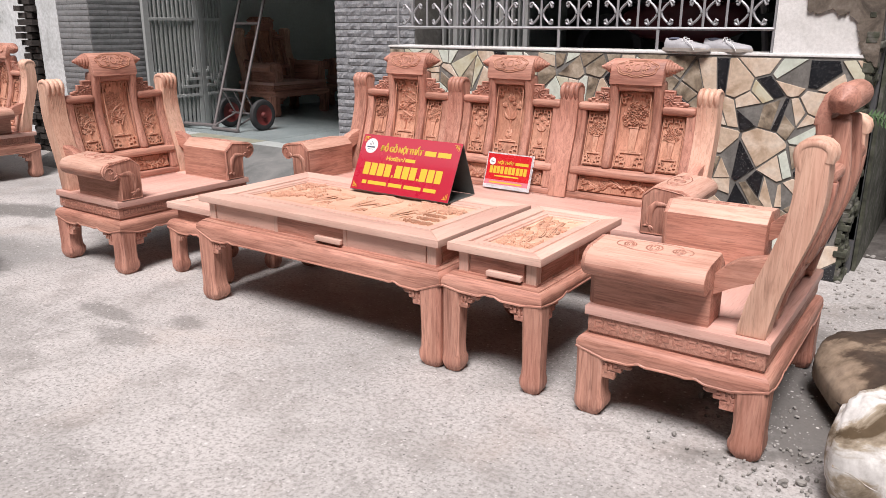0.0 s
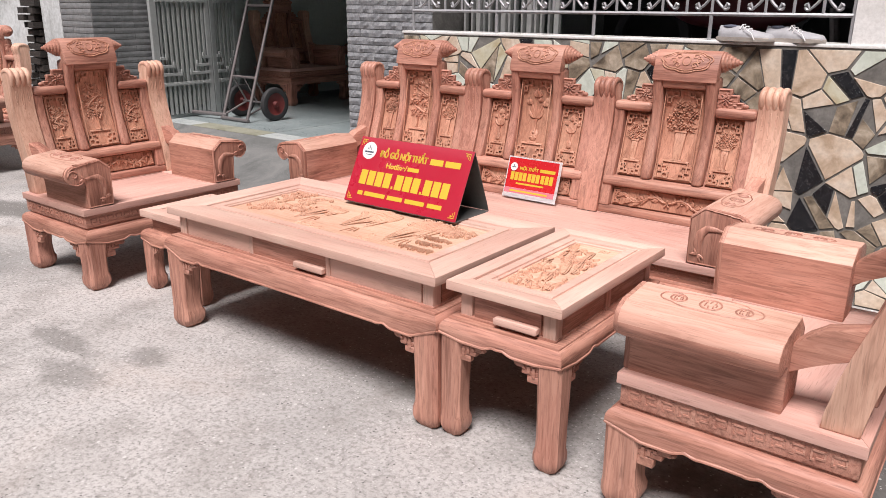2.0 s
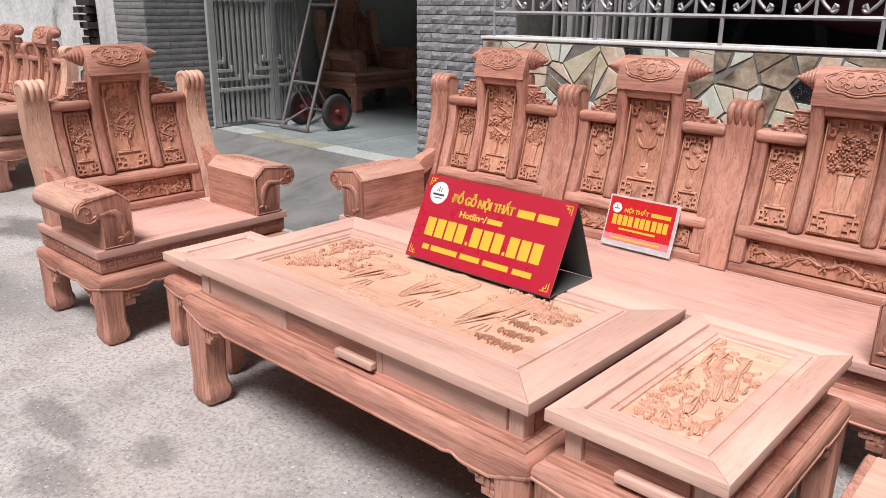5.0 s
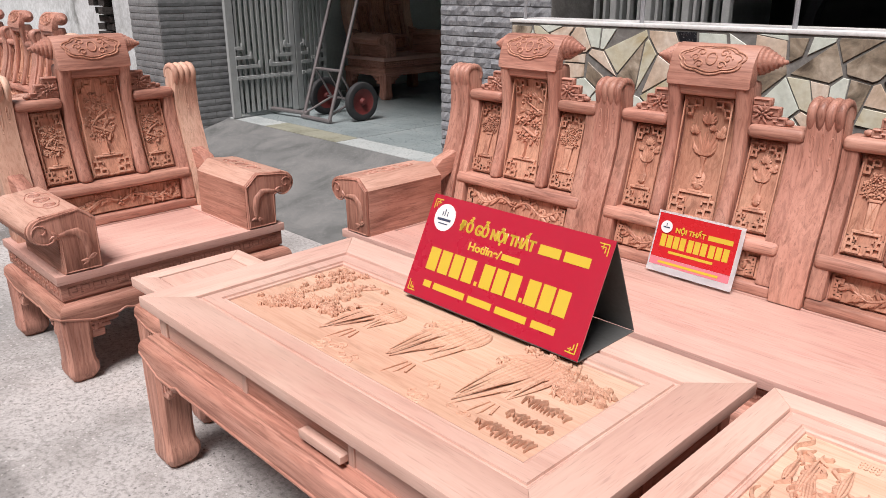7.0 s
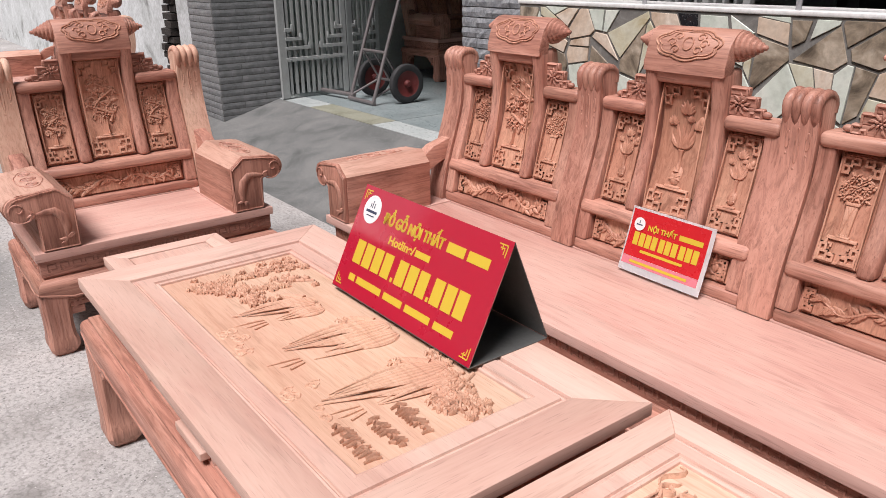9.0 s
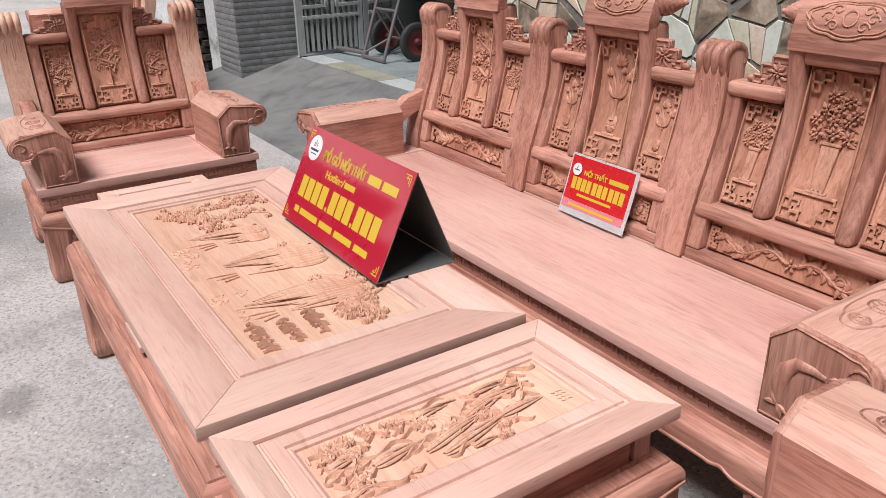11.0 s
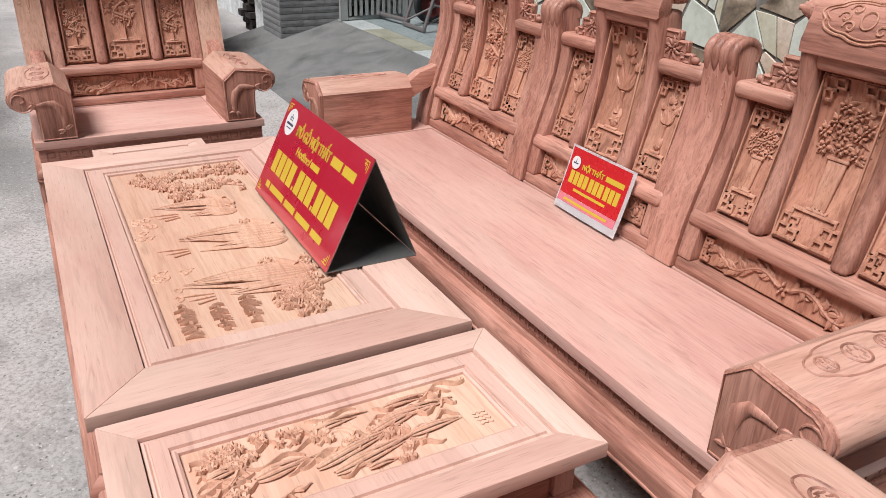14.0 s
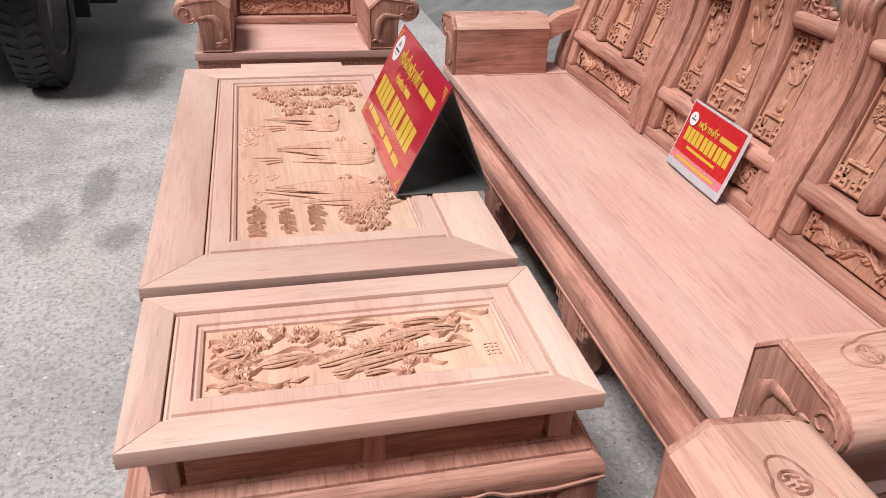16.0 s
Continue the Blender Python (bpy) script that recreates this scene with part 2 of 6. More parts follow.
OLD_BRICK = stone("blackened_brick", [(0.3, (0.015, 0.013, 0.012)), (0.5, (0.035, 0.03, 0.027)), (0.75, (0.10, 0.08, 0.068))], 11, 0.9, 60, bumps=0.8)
ROOM = plain("pale_room_paint", (0.66, 0.72, 0.69), 0.8, 0, 0.3, 3)
# Dark colour that holds the shade of unlit places
SHADE_TINT = plain("shade_tint", (0.10, 0.10, 0.105), 0.8, 0, 0.3, 3)
HOUSE = plain("house_paint", (0.22, 0.214, 0.204), 0.9, 0, 0.4, 2)
GRILLE = plain("silver_painted_iron", (0.46, 0.47, 0.49), 0.45, 0.35, 0.5, 30)
GATE = plain("grey_green_gate_paint", (0.40, 0.42, 0.415), 0.55, 0.0, 0.5, 12)
SHUTTER = plain("pale_shutter_paint", (0.55, 0.56, 0.55), 0.5, 0.0, 0.4, 12)
STEEL = plain("scuffed_steel_tube", (0.30, 0.27, 0.27), 0.42, 0.6, 0.6, 30)
RUBBER = plain("dusty_rubber", (0.030, 0.030, 0.032), 0.75, 0, 0.4, 20)
RED_RIM = plain("red_painted_rim", (0.15, 0.022, 0.02), 0.6, 0, 0.6, 18)
BLACK_METAL = plain("black_chassis_paint", (0.012, 0.012, 0.014), 0.5, 0.0, 0.4, 9)
RIM = plain("grey_wheel_steel", (0.16, 0.16, 0.17), 0.4, 0.6, 0.5, 15)
# Alley floor colour, dark to hold the alley's shade
ALLEY_SHADE = stone("alley_shade_soil", [(0.3, (0.04, 0.036, 0.032)), (0.5, (0.075, 0.068, 0.062)), (0.75, (0.15, 0.14, 0.13))], 7, 0.95, 80, per_object=False, bumps=0.8)
SIGN_RED = plain("red_printed_film", (0.52, 0.012, 0.040), 0.30, 0, 0.10, 5)
SIGN_RED.node_tree.nodes["Principled BSDF"].inputs["Coat Weight"].default_value = 1.0
SIGN_RED.node_tree.nodes["Principled BSDF"].inputs["Coat IOR"].default_value = 2.7
SIGN_RED.node_tree.nodes["Principled BSDF"].inputs["Coat Roughness"].default_value = 0.08
SIGN_YELLOW = plain("yellow_print", (0.66, 0.47, 0.045), 0.35, 0, 0.05)
SIGN_WHITE = plain("white_print", (0.8, 0.8, 0.8), 0.35, 0, 0.05)
SIGN_INK = plain("dark_print", (0.05, 0.06, 0.10), 0.4, 0, 0.05)
for film_ in (SIGN_YELLOW, SIGN_WHITE):
    film_.node_tree.nodes["Principled BSDF"].inputs["Coat Weight"].default_value = 0.7
    film_.node_tree.nodes["Principled BSDF"].inputs["Coat IOR"].default_value = 2.2
    film_.node_tree.nodes["Principled BSDF"].inputs["Coat Roughness"].default_value = 0.1
SHEET = plain("grey_sheet_metal", (0.20, 0.205, 0.20), 0.38, 0.5, 0.4, 8)
PAPER = plain("laminated_paper", (0.86, 0.86, 0.88), 0.2, 0, 0.08)
CARD_PINK = plain("pink_print_on_paper", (0.66, 0.20, 0.24), 0.25, 0, 0.08)
CARD_RED = plain("red_print_on_paper", (0.52, 0.02, 0.025), 0.25, 0, 0.08)
SACK_BROWN = stone("dirty_paper_sack", [(0.46, (0.03, 0.02, 0.014)), (0.57, (0.07, 0.047, 0.032)), (0.61, (0.27, 0.205, 0.145)), (0.78, (0.38, 0.30, 0.23))], 1.9, 0.85, 26, bumps=0.9)
SACK_WHITE = stone("soiled_white_sack", [(0.40, (0.09, 0.06, 0.03)), (0.49, (0.38, 0.32, 0.24)), (0.56, (0.70, 0.69, 0.67))], 5, 0.7, 34, bumps=0.8)
SACK_PRINT = plain("faded_pink_print", (0.42, 0.14, 0.13), 0.9, 0, 0.6, 12)
SHOE = plain("white_shoe_leather", (0.40, 0.40, 0.42), 0.6, 0, 0.45, 25)
SHOE_SOLE = plain("worn_shoe_sole", (0.42, 0.38, 0.34), 0.8, 0, 0.5, 25)
SHOE_DARK = plain("shoe_lining", (0.10, 0.11, 0.15), 0.9, 0, 0.3, 25)
FERN = plain("fern_green", (0.05, 0.11, 0.03), 0.6, 0, 0.3, 30)
GRAVEL = stone("gravel", [(0.3, (0.16, 0.15, 0.14)), (0.6, (0.34, 0.33, 0.31)), (0.8, (0.5, 0.49, 0.47))], 6, 0.9, 50)
MOSSY = stone("mossy_masonry", [(0.3, (0.025, 0.026, 0.02)), (0.5, (0.075, 0.08, 0.055)), (0.62, (0.14, 0.135, 0.12)), (0.8, (0.26, 0.25, 0.23))], 9, 0.95, 60, per_object=False, bumps=0.9)
CLOTH = plain("dark_red_paint", (0.10, 0.015, 0.02), 0.4, 0, 0.3, 10)


# ---- mesh helpers ----
def mesh_of(name, bm, mats, smooth=40):
    bmesh.ops.recalc_face_normals(bm, faces=bm.faces[:])
    me = bpy.data.meshes.new(name)
    bm.to_mesh(me)
    bm.free()
    for m in mats if isinstance(mats, (list, tuple)) else [mats]:
        me.materials.append(m)
    me.polygons.foreach_set("use_smooth", [True] * len(me.polygons))
    me.set_sharp_from_angle(angle=radians(smooth))
    return me


def part(name, bm, mat, parent, label="", smooth=40):
    ob = new(name, mesh_of(name, bm, mat, smooth))
    ob.parent = parent
    return tagged(ob, label)


def thing(name, label, category, group="", kind=""):
    return tagged(new(name), label, category, group, kind)


def whole(name, bm, mat, label, category, group="", kind="", smooth=40):
    return tagged(new(name, mesh_of(name, bm, mat, smooth)), label, category, group, kind)


def box(bm, x0, x1, y0, y1, z0, z1, r=0.0, seg=2):
    m = Matrix.Translation(((x0 + x1) / 2, (y0 + y1) / 2, (z0 + z1) / 2)) @ Matrix.Diagonal((x1 - x0, y1 - y0, z1 - z0, 1))
    vs = bmesh.ops.create_cube(bm, size=1, matrix=m)["verts"]
    if r > 0:
        es = list({e for v_ in vs for e in v_.link_edges})
        bmesh.ops.bevel(bm, geom=es, offset=r, segments=seg, profile=0.5, affect="EDGES")


def quick_box(V, F, x0, x1, y0, y1, z0, z1):
    n = len(V)
    V += [(x, y, z) for z in (z0, z1) for x, y in ((x0, y0), (x1, y0), (x1, y1), (x0, y1))]
    F += [tuple(n + i for i in f) for f in ((3, 2, 1, 0), (4, 5, 6, 7), (0, 1, 5, 4), (1, 2, 6, 5), (2, 3, 7, 6), (3, 0, 4, 7))]


AX = {"x": lambda a, b_, c_: (c_, a, b_), "y": lambda a, b_, c_: (a, c_, b_), "z": lambda a, b_, c_: (a, b_, c_)}


def prism(bm, poly, axis, lo, hi, r=0.0, seg=2):
    """A polygon given in the other two axes (in x, y, z order), drawn out along an axis."""
    f_ = AX[axis]
    a = [bm.verts.new(f_(u, w, lo)) for u, w in poly]
    b_ = [bm.verts.new(f_(u, w, hi)) for u, w in poly]
    n = len(poly)
    caps = [bm.faces.new(a), bm.faces.new(b_[::-1])]
    for i in range(n):
        bm.faces.new((a[i], b_[i], b_[(i + 1) % n], a[(i + 1) % n]))
    if r > 0:
        es = list({e for f in caps for e in f.edges})
        bmesh.ops.bevel(bm, geom=es, offset=r, segments=seg, profile=0.5, affect="EDGES")


def tube(bm, pts, radii, n=6, flat=1.0, up=(0, 0, 1)):
    """A round or flattened bar along points; flat squeezes it along 'up'."""
    pts = [Vector(p) for p in pts]
    if isinstance(radii, (int, float)):
        radii = [radii] * len(pts)
    up = Vector(up)
    rings = []
    for i, p in enumerate(pts):
        d = (pts[min(i + 1, len(pts) - 1)] - pts[max(i - 1, 0)]).normalized()
        s = d.cross(up)
        s = s.normalized() if s.length > 1e-4 else d.orthogonal().normalized()
        w = s.cross(d)
        rings.append([bm.verts.new(p + radii[i] * (math.cos(2 * math.pi * k / n) * s + flat * math.sin(2 * math.pi * k / n) * w)) for k in range(n)])
    for a, b_ in zip(rings, rings[1:]):
        for k in range(n):
            bm.faces.new((a[k], a[(k + 1) % n], b_[(k + 1) % n], b_[k]))
    bm.faces.new(rings[0][::-1]), bm.faces.new(rings[-1])


def lathe(bm, prof, m, n=24, hollow=False):
    """A profile of (radius, height) turned round z, placed by m."""
    rings = [[bm.verts.new(m @ Vector((max(r, 0.0005) * math.cos(2 * math.pi * k / n), max(r, 0.0005) * math.sin(2 * math.pi * k / n), z))) for k in range(n)] for r, z in prof]
    for a, b_ in zip(rings, rings[1:]):
        for k in range(n):
            bm.faces.new((a[k], a[(k + 1) % n], b_[(k + 1) % n], b_[k]))
    if hollow:
        for k in range(n):
            bm.faces.new((rings[-1][k], rings[-1][(k + 1) % n], rings[0][(k + 1) % n], rings[0][k]))
    else:
        bm.faces.new(rings[0][::-1]), bm.faces.new(rings[-1])


def blob(bm, c_, r, sub=1, turn=0.0):
    bmesh.ops.create_icosphere(bm, subdivisions=sub, radius=1, matrix=Matrix.Translation(c_) @ Matrix.Rotation(turn, 4, "Y") @ Matrix.Diagonal((*r, 1)))


def slice_z(bm, zs):
    for z in zs:
        bmesh.ops.bisect_plane(bm, geom=bm.verts[:] + bm.edges[:] + bm.faces[:], plane_co=(0, 0, z), plane_no=(0, 0, 1))


def lean(z):
    """How far the S-shaped back has moved rearwards at a height."""
    h = min(1.0, max(0.0, (z - 0.44) / 0.47))
    return 0.106 * h * h * (3 - 2 * h) - 0.14 * max(0.0, z - 0.95) - 0.10 * max(0.0, 0.50 - z)


def bent(bm, zs=()):
    slice_z(bm, zs)
    for v_ in bm.verts:
        v_.co.y += lean(v_.co.z)
    return bm


# ---- the carved furniture ----
PITCH, POST_W, SEAT, BACK_Y, DEPTH = 0.79, 0.112, 0.42, 0.545, 0.63


def fret(bm, u, z, s, du, dz, y, w=0.0064, t=0.009):
    """A little squared key pattern in a panel's corner; du, dz point into the panel."""
    def bar(a, b_):
        x0, x1 = sorted((u + du * a[0] * s, u + du * b_[0] * s))
        z0, z1 = sorted((z + dz * a[1] * s, z + dz * b_[1] * s))
        box(bm, x0 - w / 2, x1 + w / 2, y - t, y + 0.004, z0 - w / 2, z1 + w / 2)
    for a, b_ in (((0, 0), (1.9, 0)), ((0, 0), (0, 1.9)), ((1, 0), (1, 1)), ((0, 1), (1, 1)), ((1.9, 0), (1.9, 0.7)), ((0, 1.9), (0.7, 1.9)), ((1, 0.7), (1.9, 0.7)), ((0.7, 1), (0.7, 1.9))):
        bar(a, b_)


def petal(bm, u, y, z, l, w, a, lift=0.6, curl=0.0):
    """A pointed leaf or petal in the x, z plane, starting at (u, z) and bending by curl."""
    pts, p, g = [], [u, z], a
    for k in range(6):
        pts.append((p[0], y, p[1]))
        p[0] += math.cos(g) * l / 5
        p[1] += math.sin(g) * l / 5
        g += curl / 5
    tube(bm, pts, [w * k for k in (0.35, 0.85, 1.0, 0.85, 0.5, 0.08)], 6, lift, (0, 1, 0))


def rosette(bm, u, y, z, r, rng, flat=0.55):
    k = rng.choice((5, 6))
    a0 = rng.random() * 6
    for i in range(k):
        a = a0 + i * 2 * math.pi / k
        blob(bm, (u + math.cos(a) * r * 0.66, y, z + math.sin(a) * r * 0.66), (r * 0.38, r * flat * 0.55, r * 0.24), 1, -a)
    blob(bm, (u, y - r * 0.15, z), (r * 0.20, r * 0.35, r * 0.20))


def leaf(bm, u, y, z, l, a, flat=0.4):
    petal(bm, u, y, z, l, l * 0.2, a, 0.7, 0.7 if math.sin(7 * a) > 0 else -0.7)


def stem(bm, u0, z0, u1, z1, y, r, sag=0.0):
    n = 6
    pts = [(u0 + (u1 - u0) * i / n, y, z0 + (z1 - z0) * i / n + sag * math.sin(math.pi * i / n)) for i in range(n + 1)]
    tube(bm, pts, [r * (1 - 0.5 * i / n) for i in range(n + 1)], 5)


def flower_panel(u0, u1, z0, z1, y, seed, kind):
    """Relief of a back panel: corner frets, a low altar stand, a vase and its flowers or branches."""
    rng = random.Random(seed)
    bm = bmesh.new()
    w, h, c_ = u1 - u0, z1 - z0, (u0 + u1) / 2
    s = 0.029 if w > 0.15 else 0.0215
    for du, uu in ((1, u0 + 0.008), (-1, u1 - 0.008)):
        for dz, zz in ((1, z0 + 0.008), (-1, z1 - 0.008)):
            fret(bm, uu, zz, s, du, dz, y)
    for zz in (z0 + 0.003, z1 - 0.003):
        box(bm, u0, u1, y - 0.006, y, zz - 0.0022, zz + 0.0022)
    for uu in (u0 + 0.002, u1 - 0.002):
        box(bm, uu - 0.0022, uu + 0.0022, y - 0.006, y, z0, z1)
    st = z0 + h * (0.20 if w > 0.15 else 0.23)
    half = w * 0.36
    box(bm, c_ - half, c_ + half, y - 0.008, y, st - 0.004, st + 0.004, 0.001, 1)
    for sg in (-1, 1):
        box(bm, *sorted((c_ + sg * half, c_ + sg * (half - 0.006))), y - 0.007, y, st - h * 0.055, st)
        box(bm, *sorted((c_ + sg * half * 0.55, c_ + sg * half)), y - 0.007, y, st - h * 0.06, st - h * 0.05)
        box(bm, *sorted((c_ + sg * half * 0.5, c_ + sg * (half * 0.5 + 0.006))), y - 0.007, y, st - h * 0.085, st - h * 0.05)
    box(bm, c_ - half * 0.45, c_ + half * 0.45, y - 0.009, y, st + 0.004, st + 0.010, 0.001, 1)
    top = z1 - h * (0.12 if w > 0.15 else 0.16)
    if kind == "basket":
        vb, vt = st + 0.012, st + h * 0.33
        prism(bm, [(c_ - w * 0.11, vb), (c_ + w * 0.11, vb), (c_ + w * 0.15, vt), (c_ - w * 0.15, vt)], "y", y - 0.008, y, 0.002, 1)
        for i in range(4):
            k = (i + 0.5) / 4
            for sg in (-1, 1):
                stem(bm, c_ - sg * w * 0.12 * (1 - k), vb + (vt - vb) * max(0, k - 0.3), c_ + sg * w * 0.12 * k, vb + (vt - vb) * min(1, k + 0.3), y - 0.008, 0.0016)
        box(bm, c_ - w * 0.17, c_ + w * 0.17, y - 0.011, y, vt - 0.004, vt + 0.003, 0.001, 1)
        for k in (-1, 0, 1):
            blob(bm, (c_ + k * w * 0.07, y - 0.004, vb), (0.006, 0.006, 0.005))
    elif kind == "gourd":
        vb, vt = st + 0.012, st + h * 0.30
        blob(bm, (c_, y, vb + (vt - vb) * 0.28), (w * 0.14, 0.009, (vt - vb) * 0.30), 2)
        tube(bm, [(c_, y - 0.001, vb + (vt - vb) * k) for k in (0.4, 0.6, 0.8, 1.0)], [w * 0.08, w * 0.05, w * 0.04, w * 0.07], 8, 1.0, (1, 0, 0))
        for k in range(5):
            leaf(bm, c_, y - 0.006, vb + (vt - vb) * 0.2, w * 0.14, k * math.pi / 4)
    else:
        vt = st + h * 0.14
        tube(bm, [(c_, y - 0.001, st + 0.012 + (vt - st) * k) for k in (0, 0.4, 1.0)], [w * 0.12, w * 0.08, w * 0.10], 8, 0.12, (1, 0, 0))
        for i in range(8):
            a = -0.9 + 0.25 * i
            stem(bm, c_ + a * w * 0.22, vt, c_ + a * w * 0.1, vt + h * 0.2, y, 0.0022)
    fz0 = vt + 0.004
    H = top - fz0
    if kind == "gourd":
        # lotus: one open flower, buds, a seed pod and long curling leaves
        for k, (du, dz, r_) in enumerate(((0.02, 0.78, 0.21), (-0.25, 0.52, 0.15), (0.28, 0.48, 0.15), (0.12, 0.62, 0.11))):
            u, z = c_ + du * w, fz0 + dz * H
            stem(bm, c_ + 0.02 * w * (k - 1.5), fz0, u, z, y - 0.001, 0.0026, 0.004)
            for i in range(7):
                petal(bm, u, y - 0.004 - 0.0006 * (3 - abs(i - 3)), z - 0.03 * w, r_ * w * (1.25 - 0.12 * abs(i - 3)), r_ * w * 0.24, math.pi / 2 + (i - 3) * 0.42, 0.6, -0.5 * (i - 3) * 0.3)
        for i in range(8):
            a = math.pi / 2 + (i - 3.5) * 0.40
            petal(bm, c_, y - 0.003, fz0 + 0.02 * H, (0.34 + 0.10 * (i % 3)) * w, 0.05 * w, a, 0.6, (i - 3.5) * -0.45)
        blob(bm, (c_ + 0.33 * w, y - 0.003, fz0 + 0.62 * H), (0.06 * w, 0.006, 0.09 * w), 2)
    else:
        rows_ = ((0.16, (-0.24, 0.0, 0.24)), (0.40, (-0.32, -0.08, 0.17)), (0.62, (-0.19, 0.06, 0.31)), (0.84, (-0.10, 0.13)))
        for q, us in rows_:
            for du in us:
                u, z = c_ + (du + rng.uniform(-0.03, 0.03)) * w, fz0 + (q + rng.uniform(-0.05, 0.05)) * H
                stem(bm, c_, fz0 + 0.3 * q * H, u, z, y - 0.001, 0.0022, 0.004)
                for i in range(6):
                    petal(bm, u, y - 0.002, z, w * rng.uniform(0.14, 0.21), w * 0.036, rng.uniform(0, 6.28), 0.7, rng.uniform(-1, 1))
                if kind == "basket" or rng.random() < 0.3:
                    rosette(bm, u, y - 0.005, z, w * 0.105, rng, 0.8)
        if kind == "branch":
            # a gnarled trunk and cloud curls
            pts = [(c_ + 0.26 * w * math.sin(1.9 * k + 0.4), y - 0.004, fz0 + H * k / 6.5) for k in range(7)]
            tube(bm, pts, [0.0075 - 0.0008 * k for k in range(7)], 7, 0.8, (0, 1, 0))
            for k in range(5):
                u, z = c_ + w * 0.26 * (1 if k % 2 else -1), fz0 + H * (0.1 + 0.17 * k)
                tube(bm, [(u + (0.016 - 0.0012 * q) * math.cos(q * 0.6), y - 0.003, z + (0.016 - 0.0012 * q) * math.sin(q * 0.6)) for q in range(10)], 0.003, 5)
    return bm


def scroll_panel(u0, u1, z0, z1, y, seed):
    """A long low relief of scrolling leaves about one flower."""
    rng = random.Random(seed)
    bm = bmesh.new()
    c_, zm, h = (u0 + u1) / 2, (z0 + z1) / 2, z1 - z0
    for du, uu in ((1, u0 + 0.008), (-1, u1 - 0.008)):
        for dz, zz in ((1, z0 + 0.009), (-1, z1 - 0.009)):
            fret(bm, uu, zz, 0.013, du, dz, y)
    rosette(bm, c_, y - 0.005, zm - h * 0.05, h * 0.27, rng, 0.7)
    for sg in (-1, 1):
        L = (u1 - u0) / 2 - 0.055
        pts = [(c_ + sg * (0.02 + L * i / 20), y - 0.003, zm + h * 0.24 * math.sin(i / 20 * 7.5)) for i in range(21)]
        tube(bm, pts, [0.0072 * (1 - 0.4 * i / 20) for i in range(21)], 6)
        for i in range(1, 20, 2):
            u, _, z = pts[i]
            petal(bm, u, y - 0.004, z, 0.034, 0.007, (1.1 if i % 4 == 1 else -1.1) if sg > 0 else math.pi - (1.1 if i % 4 == 1 else -1.1), 0.8, 1.4 if i % 4 == 1 else -1.4)
        for i in range(2, 20, 2):
            u, _, z = pts[i]
            a = rng.uniform(0.3, 1.2) * (1 if i % 4 else -1)
            leaf(bm, u, y - 0.003, z, 0.040, a if sg > 0 else math.pi - a)
            leaf(bm, u, y - 0.003, z, 0.030, -a if sg > 0 else math.pi + a)
        for i in (5, 11):
            u, _, z = pts[i]
            cu = [(u + sg * (0.016 - 0.0012 * k) * math.cos(k * 0.55), y - 0.003, z - math.copysign(0.012, math.sin(i / 20 * 7.5)) + (0.016 - 0.0012 * k) * math.sin(k * 0.55)) for k in range(11)]
            tube(bm, cu, 0.0028, 5)
    return bm


def key_strip(bm, length, along, at, z0, z1, out, t=0.004):
    """A running key pattern on a waist; along x (at = y) or along y (at = x)."""
    n = max(3, int(length / 0.044))
    st = length / n
    h = z1 - z0
    for i in range(n):
        a = -length / 2 + i * st
        for p, q, r_, s_ in ((0.1, 0.85, 0.80, 0.95), (0.1, 0.2, 0.2, 0.95), (0.75, 0.85, 0.35, 0.95), (0.4, 0.85, 0.25, 0.40), (0.1, 0.3, 0.08, 0.22)):
            u0, u1, w0, w1 = a + p * st, a + q * st, z0 + r_ * h, z0 + s_ * h
            lo, hi = sorted((at, at + out * t))
            if along == "x":
                box(bm, u0, u1, lo, hi, w0, w1)
            else:
                box(bm, lo, hi, u0, u1, w0, w1)


def bracket(sign, h=0.055, w=0.075, t=0.024):
    """A stepped fretwork bracket for a leg's inner corner, in x and z, hanging from z = 0."""
    bm = bmesh.new()
    for k, (a, b_) in enumerate(((w, 0.018), (w * 0.74, 0.036), (w * 0.5, h))):
        x0, x1 = sorted((0, sign * a))
        box(bm, x0, x1, -t / 2, t / 2, -b_, -0.018 * k if k else 0, 0.003, 1)
    for k in range(3):
        u = sign * (0.012 + 0.018 * k)
        box(bm, *sorted((u, u + sign * 0.010)), -t / 2 - 0.004, t / 2 + 0.004, -0.016 - 0.012 * (2 - k), -0.006)
    blob(bm, (sign * w * 1.0, 0, -0.010), (0.012, t / 2, 0.010))
    return bm


